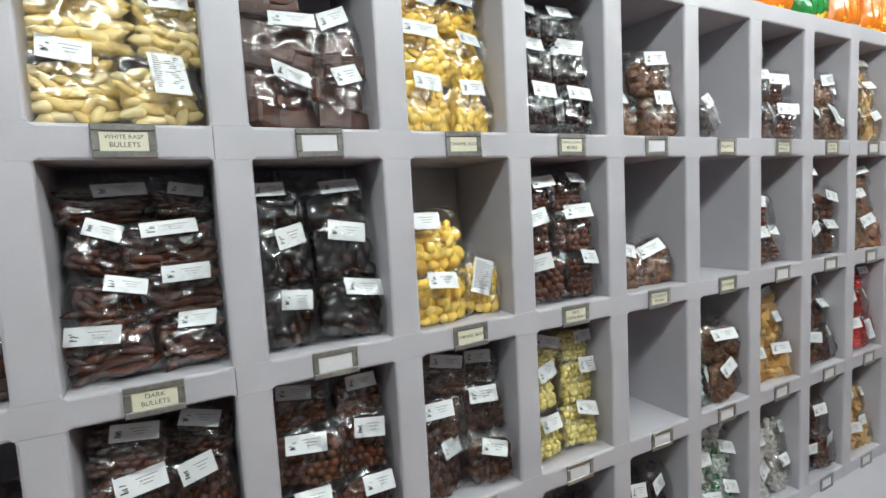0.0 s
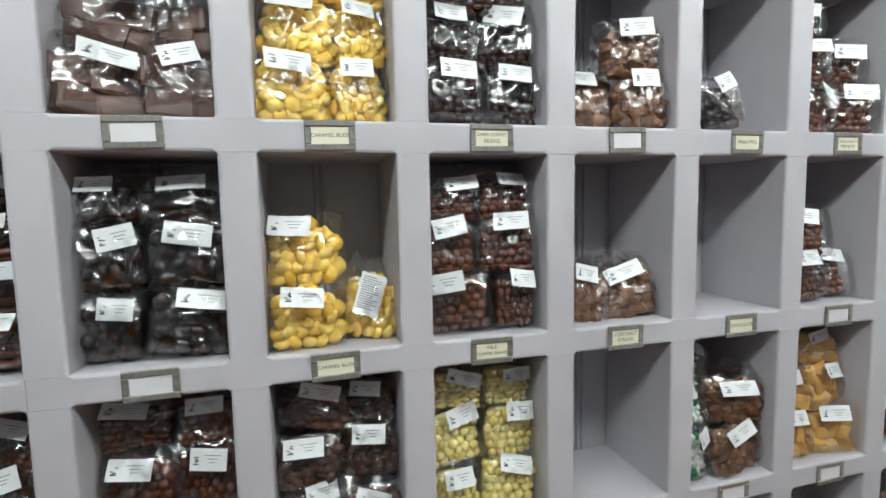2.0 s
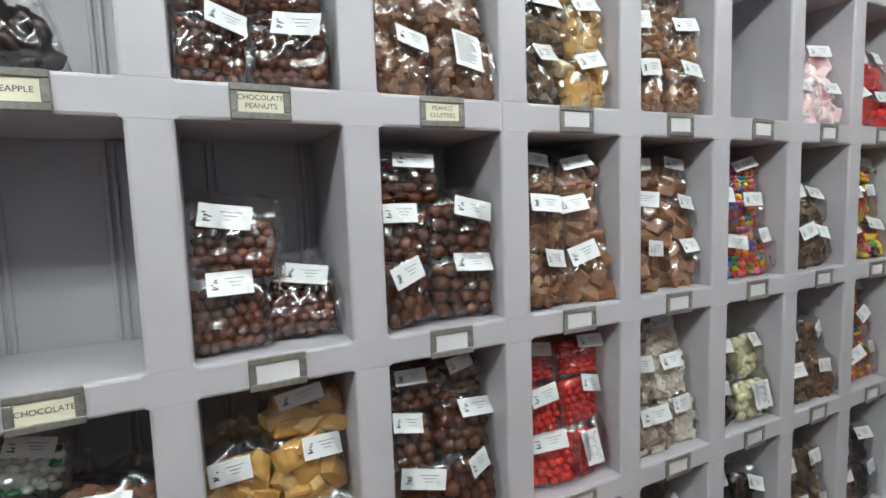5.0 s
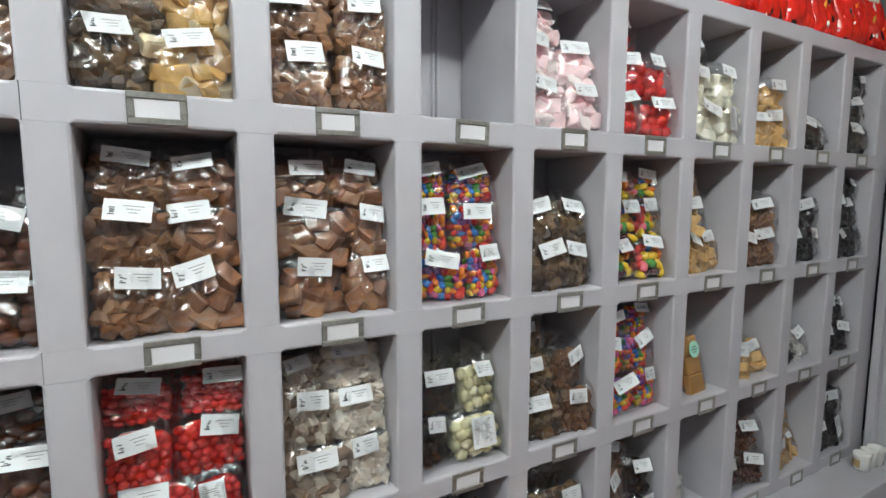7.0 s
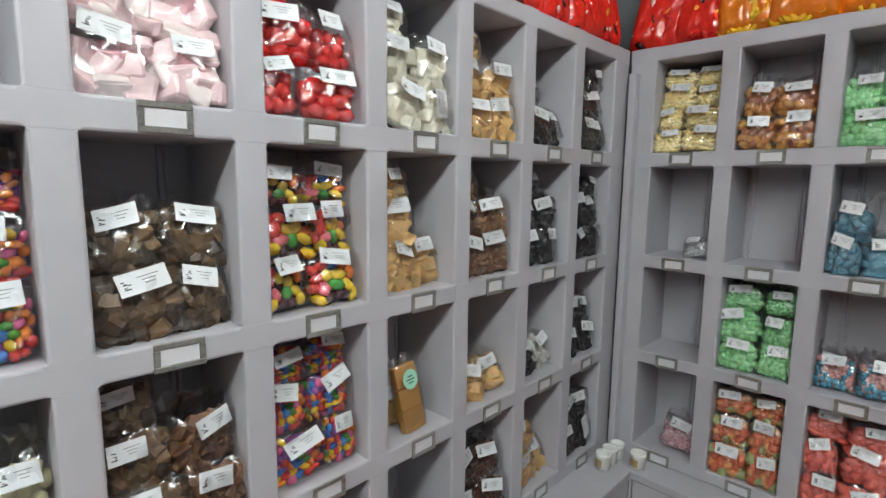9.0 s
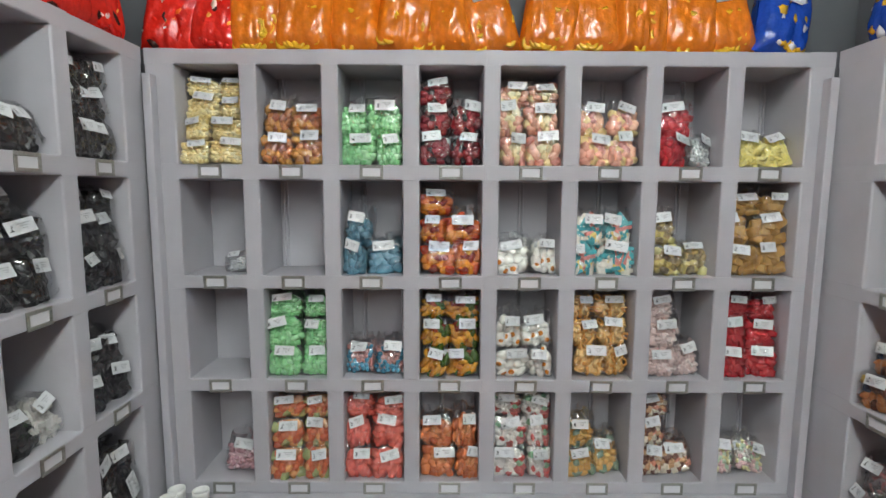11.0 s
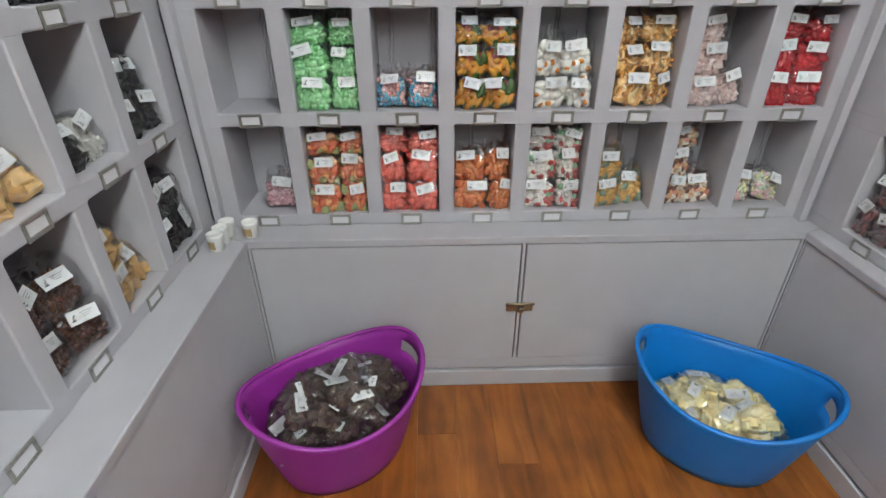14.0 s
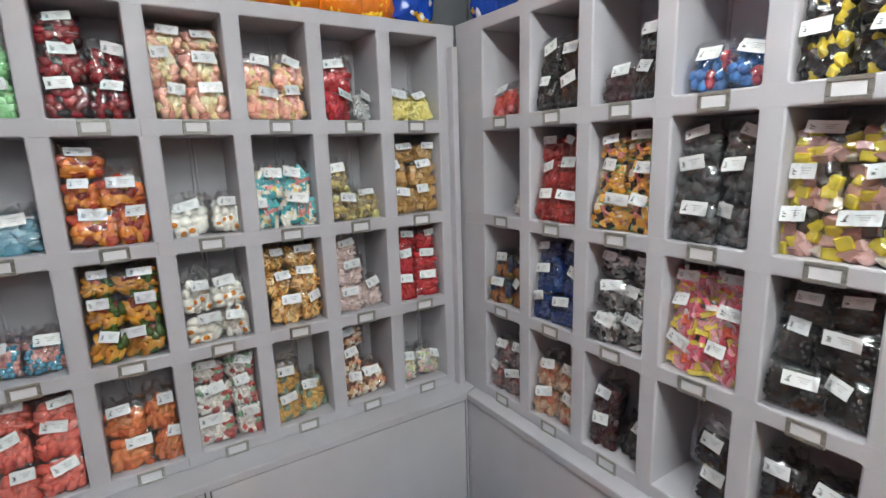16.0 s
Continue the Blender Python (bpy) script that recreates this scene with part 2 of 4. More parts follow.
def ledge(name, pts):
    """A board with a mitred outline, its upper edge rounded."""
    bm = bmesh.new()
    low = [bm.verts.new((x, y, LEDGE0)) for x, y in pts]
    high = [bm.verts.new((x, y, LEDGE1 - 0.001)) for x, y in pts]
    n = len(pts)
    bm.faces.new(high)
    bm.faces.new(list(reversed(low)))
    for i in range(n):
        bm.faces.new((low[i], low[(i + 1) % n], high[(i + 1) % n], high[i]))
    bmesh.ops.recalc_face_normals(bm, faces=bm.faces)
    es = [e for e in bm.edges if abs(e.verts[0].co.z - e.verts[1].co.z) < 1e-6 and e.verts[0].co.z > 0.62]
    bmesh.ops.bevel(bm, geom=es, offset=0.004, segments=2, profile=0.5, affect="EDGES")
    return structure(name, bm, PAINT, "pale grey painted ledge board on top of the base cupboards", "ledge")


OV = 0.006
ledge("ledge_west", [(-4.3, 0.19), (-4.3, AX - OV), (BXF - OV, AX - OV), (0.04, 0.19)])
ledge("ledge_north", [(0.236, 0.1), (0.042, 0.19), (BXF - OV + 0.002, AX - OV - 0.001), (BXF - OV + 0.002, CX + OV + 0.001), (0.042, -2.1), (0.236, -2.1)])
ledge("ledge_east", [(0.04, -2.13), (BXF - OV, CX + OV), (-1.55, CX + OV), (-1.55, -2.13)])


def base_run(name, m, length, doors, label):
    """A cupboard run along its own x, front at y = 0: doors given as (from, to)."""
    root = empty(name, m, label, "cupboard", kind="")
    part("carcass", box((0, 0.019, 0.04), (length, 0.15, LEDGE0 - 0.001)), DARKGAP, root)
    part("bottom_rail", box((0, 0, 0.082), (length, 0.018, 0.1248)), PAINT_BASE, root)
    part("kickboard", box((0, -0.006, 0.0), (length, 0.016, 0.070), 0.002), PAINT_BASE, root)
    x = 0.0
    for a, b in doors:
        if a - x > 0.006:
            part("stile", box((x, 0, 0.125), (a - 0.0045, 0.018, LEDGE0 - 0.001)), PAINT_BASE, root)
        part("door", box((a, 0, 0.1256), (b, 0.018, LEDGE0 - 0.0055), 0.0012), PAINT_BASE, root)
        x = b + 0.0045
    if length - x > 0.006:
        part("stile", box((x, 0, 0.125), (length, 0.018, LEDGE0 - 0.001)), PAINT_BASE, root)
    return root


cup_b = base_run("base_cupboard", pose(BXF, AX - 0.001, 0, 0, 0, -90), AX - CX - 0.002, [(0.012, 0.861), (0.880, 1.762)], "grey painted base cupboard with two closed flush doors")
base_run("base_cupboard", pose(-4.3, AX, 0), 4.3 + BXF - 0.002, [(0.02, 0.85), (0.87, 1.7), (1.72, 2.55), (2.57, 3.4), (3.42, 4.23)], "long grey painted base cupboard with flush doors")
base_run("base_cupboard", pose(BXF - 0.002, CX, 0, 0, 0, 180), 1.49, [(0.01, 0.81), (0.83, 1.48)], "grey painted base cupboard with flush doors, east side")

# hasp latch on the cupboard doors
latch = empty("hasp_latch", pose(BXF, -0.995, 0.356, 0, 0, -90) @ Matrix.Scale(1.25, 4), "small tarnished brass hasp latch across two cupboard doors", "latch")
part("plate", box((-0.037, -0.0035, -0.014), (-0.004, -0.0005, 0.014), 0.0008), BRASS, latch)
part("plate", box((0.010, -0.0035, -0.014), (0.036, -0.0005, 0.014), 0.0008), BRASS, latch)
bm = bmesh.new()
bmesh.ops.create_cone(bm, segments=12, radius1=0.0035, radius2=0.0035, depth=0.078, cap_ends=True, matrix=pose(0, -0.0072, 0.012, 0, 90, 0))
part("bolt", bm, BRASS, latch, smooth=True)
for dx in (-0.024, 0.022):
    bm = bmesh.new()
    bmesh.ops.create_cone(bm, segments=10, radius1=0.003, radius2=0.002, depth=0.003, cap_ends=True, matrix=pose(dx, -0.005, -0.004, 90, 0, 0))
    part("screw", bm, METAL, latch)
part("staple", box((-0.003, -0.014, -0.016), (0.009, -0.0005, 0.002), 0.002), BRASS, latch)

# ceiling battens
for lx in LAMP_XS:
    bt = empty("ceiling_batten_light", pose(lx, (LAMP_YS[0] + LAMP_YS[1]) / 2, 2.72), "white twin-tube batten light fixed under the ceiling", "ceiling light")
    part("housing", box((-0.6, -0.06, -0.055), (0.6, 0.06, -0.001), 0.006, 2), WHITEPOT, bt)
    for dy in (-0.08, 0.08):
        bm = bmesh.new()
        bmesh.ops.create_cone(bm, segments=12, radius1=0.019, radius2=0.019, depth=1.17, cap_ends=True, matrix=pose(0, dy, -0.075, 0, 90, 0))
        part("tube", bm, GLOW, bt, "lit fluorescent tube", smooth=True)

# ---------- name plates ----------
def plate_frame_mesh():
    bm = bmesh.new()
    w, h, t = 0.034, 0.0205, 0.0088
    add_box(bm, (-w, -0.004, -h), (w, -0.0003, -h + t), 0.0012)
    add_box(bm, (-w, -0.004, h - t), (w, -0.0003, h), 0.0012)
    add_box(bm, (-w, -0.0037, -h + t), (-w + t, -0.0003, h - t), 0.001)
    add_box(bm, (w - t, -0.0037, -h + t), (w, -0.0003, h - t), 0.001)
    me = bpy.data.meshes.new("plate_frame")
    bm.to_mesh(me)
    bm.free()
    me.materials.append(METAL)
    return me


FRAME_ME = plate_frame_mesh()


def card_mesh(mat):
    me = bpy.data.meshes.new("card")
    bm = box((-0.0275, -0.0016, -0.014), (0.0275, -0.0006, 0.014))
    bm.to_mesh(me)
    bm.free()
    me.materials.append(mat)
    return me


CARD_ME, CREAM_ME = card_mesh(CARD), card_mesh(CREAMCARD)


def name_plate(m, words, tilt):
    root = empty("name_plate", m @ pose(0, 0, 0, 0, tilt, 0), "metal card holder" + (" with lettered cream card" if words else " with blank white card") + ", fixed to the shelf rail", "name plate", "name plates on the shelf rails")
    fr = new("holder", FRAME_ME)
    fr.parent = root
    cd = new("card", CREAM_ME if words else CARD_ME)
    cd.parent = root
    for i, line in enumerate(words):
        cu = bpy.data.curves.new("lettering", "FONT")
        cu.body, cu.size = line, 0.0085 if len(line) < 10 else 0.0072
        cu.align_x, cu.align_y = "CENTER", "CENTER"
        cu.materials.append(INK)
        tx = new("lettering", cu)
        tx.parent = root
        tx.matrix_local = pose(0, -0.0019, 0.0 + (len(words) - 1) * 0.0048 - i * 0.0096, 90, 0, 0)


# ---------- bags of sweets ----------
rng = np.random.default_rng(7)


def ico():
    bm = bmesh.new()
    bmesh.ops.create_icosphere(bm, subdivisions=2, radius=1)
    v = np.array([p.co[:] for p in bm.verts])
    f = [[q.index for q in p.verts] for p in bm.faces]
    bm.free()
    return v, f


def rounded(bev, seg=1):
    bm = bmesh.new()
    bmesh.ops.create_cube(bm, size=2)
    bmesh.ops.bevel(bm, geom=list(bm.edges), offset=bev, segments=seg, profile=0.5, affect="EDGES")
    v = np.array([p.co[:] for p in bm.verts])
    f = [[q.index for q in p.verts] for p in bm.faces]
    bm.free()
    return v, f


def ring(seg=9, sides=5, tube=0.34):
    v, f = [], []
    for i in range(seg):
        a = 2 * math.pi * i / seg
        for j in range(sides):
            b = 2 * math.pi * j / sides
            r = 0.72 + tube * math.cos(b)
            v.append((r * math.cos(a), r * math.sin(a), tube * math.sin(b)))
            f.append([i * sides + j, ((i + 1) % seg) * sides + j, ((i + 1) % seg) * sides + (j + 1) % sides, i * sides + (j + 1) % sides])
    return np.array(v), f


def ball():
    bm = bmesh.new()
    bmesh.ops.create_icosphere(bm, subdivisions=1, radius=1.05)
    v = np.array([p.co[:] for p in bm.verts])
    f = [[q.index for q in p.verts] for p in bm.faces]
    bm.free()
    return v, f


BALL, BRICK, ROCKB, RINGP, ICO, LUMP = ball(), rounded(0.22), rounded(0.55), ring(), ico(), rounded(0.42)
SHAPES = {   # base form, half sizes in metres, spacing, jitter of the form
    "ball": (BALL, (0.0078,) * 3, 0.0137, 0.0), "giantball": (BALL, (0.0150,) * 3, 0.0255, 0.02), "pebble": (LUMP, (0.0098, 0.0082, 0.0090), 0.0150, 0.09),
    "block": (BRICK, (0.0190, 0.0105, 0.0150), 0.0265, 0.05), "bigball": (BALL, (0.0125,) * 3, 0.0215, 0.02), "bean": (BALL, (0.0068, 0.0068, 0.0088), 0.0128, 0.0),
    "bullet": (BALL, (0.0075, 0.0075, 0.0185), 0.0165, 0.0), "disc": (BALL, (0.0128, 0.0128, 0.0040), 0.0155, 0.03), "lentil": (BALL, (0.0092, 0.0092, 0.0050), 0.0130, 0.0),
    "oval": (BALL, (0.0115, 0.0092, 0.0155), 0.0200, 0.0), "chunk": (BRICK, (0.0145, 0.0105, 0.0120), 0.0215, 0.06), "cube": (BRICK, (0.0085, 0.0085, 0.0085), 0.0148, 0.05),
    "rock": (LUMP, (0.0130, 0.0105, 0.0115), 0.0170, 0.15), "slab": (BRICK, (0.0300, 0.0090, 0.0190), 0.0380, 0.04), "gum": (LUMP, (0.0140, 0.0095, 0.0150), 0.0195, 0.10),
    "bear": (ROCKB, (0.0092, 0.0080, 0.0175), 0.0185, 0.16), "ring": (RINGP, (0.0150, 0.0150, 0.0150), 0.0240, 0.0), "stick": (BRICK, (0.0055, 0.0055, 0.0220), 0.0140, 0.05),
    "egg": (BALL, (0.0185, 0.0185, 0.0055), 0.0250, 0.06), "sort": (BRICK, (0.0095, 0.0025, 0.0095), 0.0165, 0.0), "twist": (ROCKB, (0.0075, 0.0075, 0.0150), 0.0165, 0.3),
}
HW, HH, HD = 0.0455, 0.040, 0.021   # half width, half height of the filling, half depth of a bag


def filling_mesh(kind, mat, second=None):
    (bv, bf), half, step, jig = SHAPES[kind]
    vs, fs, mi, n = [], [], [], 0

    def put(v, f, slot=0):
        nonlocal n
        vs.append(v)
        fs.extend([[i + n for i in q] for q in f])
        mi.extend([slot] * len(f))
        n += len(v)
    # core of the heap, behind the front pieces
    unit = np.sign(ICO[0]) * np.abs(ICO[0]) ** 0.6
    put(unit * (HW * 0.95, HD * 0.80, HH * 0.92) + (0, 0.003, HH * 0.95), ICO[1])
    z, row, lump = step * 0.45, 0, rng.uniform(0, 50)
    while z < 2 * HH:
        x = -HW + step * (0.45 if row % 2 else 0.85)
        while x < HW - step * 0.3:
            u, w = x / HW, (z - HH) / HH
            top_edge = 0.86 + 0.20 * noise.noise(Vector((u * 1.6 + lump, lump, 0.5)))
            if abs(u) ** 3 + abs(w) ** 4 < 1.12 and w < top_edge:
                bulge = HD * 0.78 * (1 - abs(u) ** 3.0) ** 0.5 if abs(u) < 1 else 0
                p = np.array([x, -bulge * (1 - 0.35 * abs(w) ** 3), z]) + rng.normal(0, 1, 3) * step * np.array([0.10, 0.10, 0.10])
                p[1] = max(p[1], -0.0285 + 0.75 * max(half))
                if kind in ("disc", "egg"):
                    e = (Matrix.Rotation(rng.normal(0, 0.45), 3, "Z") @ Matrix.Rotation(1.57 + rng.normal(0, 0.4), 3, "X"))
                elif kind == "slab":
                    e = Matrix.Rotation(rng.normal(0, 0.12), 3, "Y") @ Matrix.Rotation(rng.normal(0, 0.15), 3, "Z")
                else:
                    e = Euler(rng.uniform(0, 6.28, 3).tolist(), "XYZ").to_matrix()
                if kind in ("chunk", "cube", "sort", "block"):
                    e = Euler((rng.normal(0, 0.5), rng.normal(0, 0.5), rng.normal(0, 0.6)), "XYZ").to_matrix()
                if kind in ("bullet", "bear", "stick", "twist"):
                    e = (Matrix.Rotation(rng.normal(0, 0.4), 3, "Z") @ Matrix.Rotation(rng.uniform(0, 3.14) if kind != "bullet" else 1.57 + rng.normal(0, 0.5), 3, "Y"))
                rot = np.array(e)
                size = np.array(half) * rng.uniform(0.9, 1.1)
                v = bv * (1 + rng.normal(0, jig, (len(bv), 1)))
                if kind == "sort":
                    for k in range(4):
                        put((v * size + (0, 0.0052 * k - 0.008, 0)) @ rot.T + p, bf)
                else:
                    put((v * size) @ rot.T + p, bf)
                if kind == "egg" and rng.random() < 0.5:
                    put((BALL[0] * (0.0088, 0.0088, 0.005) + (0, 0, 0.0045)) @ rot.T + p, BALL[1], 1)
            x += step
        z += step * 0.88
        row += 1
    me = bpy.data.meshes.new("filling")
    me.from_pydata(np.concatenate(vs).tolist(), [], fs)
    me.materials.append(mat)
    if second:
        me.materials.append(second)
        me.polygons.foreach_set("material_index", mi)
    if bv is BALL[0] or kind in ("gum", "bear", "ring", "twist", "pebble"):
        me.shade_smooth()
    return me


def film_mesh(seed, hw=HW + 0.002, h=0.112, hd=HD + 0.0125):
    """A crumpled pillow of film: front and back sheets joined at the sides, a flat crimped end above the filling."""
    nx, nz = 25, 25
    vs, fs = [], []
    for side in (-1, 1):
        for j in range(nz):
            for i in range(nx):
                u, w = i / (nx - 1) * 2 - 1, j / (nz - 1)
                body = max(0.0, 1 - (abs(w - 0.42) / 0.42) ** 7) if w < 0.42 else max(0.0, 1 - ((w - 0.42) / 0.54) ** 3.0)
                edge = max(0.0, 1 - abs(u) ** 6) ** 0.5
                nz_ = noise.noise(Vector((u * 2.2 + seed * 7.3, w * 2.6, side * 3 + seed)))
                n2 = noise.noise(Vector((u * 5 + seed * 3.1, w * 6.5, side * 5 + seed)))
                fold = 1 - 2 * abs(noise.noise(Vector((u * 3.2 + w * 2.0 + seed * 5.7, w * 3.6 - u, side * 2 + seed))))
                tuck = 1 - 2 * abs(noise.noise(Vector((u * 7 - seed, w * 3.0 + seed * 2.9, side * 4))))
                y = side * (hd * body * edge + 0.0008) + (0.0042 * nz_ + 0.0030 * n2 + side * (0.0034 * fold + 0.0016 * tuck)) * (0.4 + edge)
                if w > 0.84:
                    y += 0.016 * (w - 0.84) / 0.16 + 0.007 * math.sin(u * 7 + seed) + 0.006 * nz_
                pinch = 1 - 0.10 * max(0, (w - 0.7) / 0.3) + 0.02 * n2
                vs.append((u * hw * pinch, y, w * h * (1 + 0.16 * nz_ * max(0, w - 0.7) / 0.3)))
    for side in (0, 1):
        o = side * nx * nz
        for j in range(nz - 1):
            for i in range(nx - 1):
                q = [o + j * nx + i, o + j * nx + i + 1, o + (j + 1) * nx + i + 1, o + (j + 1) * nx + i]
                fs.append(q if side == 0 else q[::-1])
    me = bpy.data.meshes.new("film")
    me.from_pydata(vs, [], fs)
    me.materials.append(FILM)
    me.shade_smooth()
    return me


FILMS = [film_mesh(s) for s in range(8)]


def sticker_meshes(w, h, seed):
    """A slightly curled sticker, and the print on it: a dark emblem and lines of small bars."""
    bend = lambda x, z: -0.0022 * math.cos(x / w * 2.2 + seed) - 0.0010 * math.sin(z / h * 3 + seed * 2)
    vs, fs = [], []
    n = 7
    for k in (0, 1):
        for j in range(4):
            for i in range(n):
                x, z = (i / (n - 1) - 0.5) * w, (j / 3 - 0.5) * h
                vs.append((x, bend(x, z) + 0.0004 * k, z))
    for j in range(3):
        for i in range(n - 1):
            a = j * n + i
            fs.append((a, a + 1, a + n + 1, a + n))
            fs.append((a + n * 4, a + n + n * 4, a + n + 1 + n * 4, a + 1 + n * 4))
    me = bpy.data.meshes.new("sticker")
    me.from_pydata(vs, [], fs)
    me.materials.append(STICKER)
    pv, pf = [], []

    def bar(x0, z0, x1, z1):
        o = len(pv)
        for x, z in ((x0, z0), (x1, z0), (x1, z1), (x0, z1)):
            pv.append((x, bend(x, z) - 0.0004, z))
        pf.append((o, o + 1, o + 2, o + 3))
    if w > 0.045:
        r = random.Random(seed)
        for k in range(7):
            cx, cz = -w * 0.33 + r.uniform(-0.003, 0.003), r.uniform(-0.006, 0.005)
            bar(cx - 0.0017, cz - 0.0006, cx + 0.0017, cz + 0.0006)
        bar(-w * 0.40, -0.0062, -w * 0.26, -0.0048)
        for z, l in ((0.0045, 0.011), (0.0005, 0.007), (-0.0035, 0.005)):
            x = w * 0.12 - l
            while x < w * 0.12 + l:
                d = r.uniform(0.0012, 0.003)
                bar(x, z, min(x + d, w * 0.12 + l), z + 0.0009)
                x += d + 0.0008
    else:
        z = h * 0.4
        r = random.Random(seed)
        while z > -h * 0.4:
            bar(-w * 0.4, z, w * r.uniform(0.1, 0.4), z + 0.0008)
            z -= 0.0028
    pm = bpy.data.meshes.new("print")
    pm.from_pydata(pv, [], pf)
    pm.materials.append(INK)
    return me, pm


STICKERS = [sticker_meshes(0.051, 0.0255, s) for s in range(6)]
BIGSTICK = [sticker_meshes(0.040, 0.052, s) for s in range(2)]

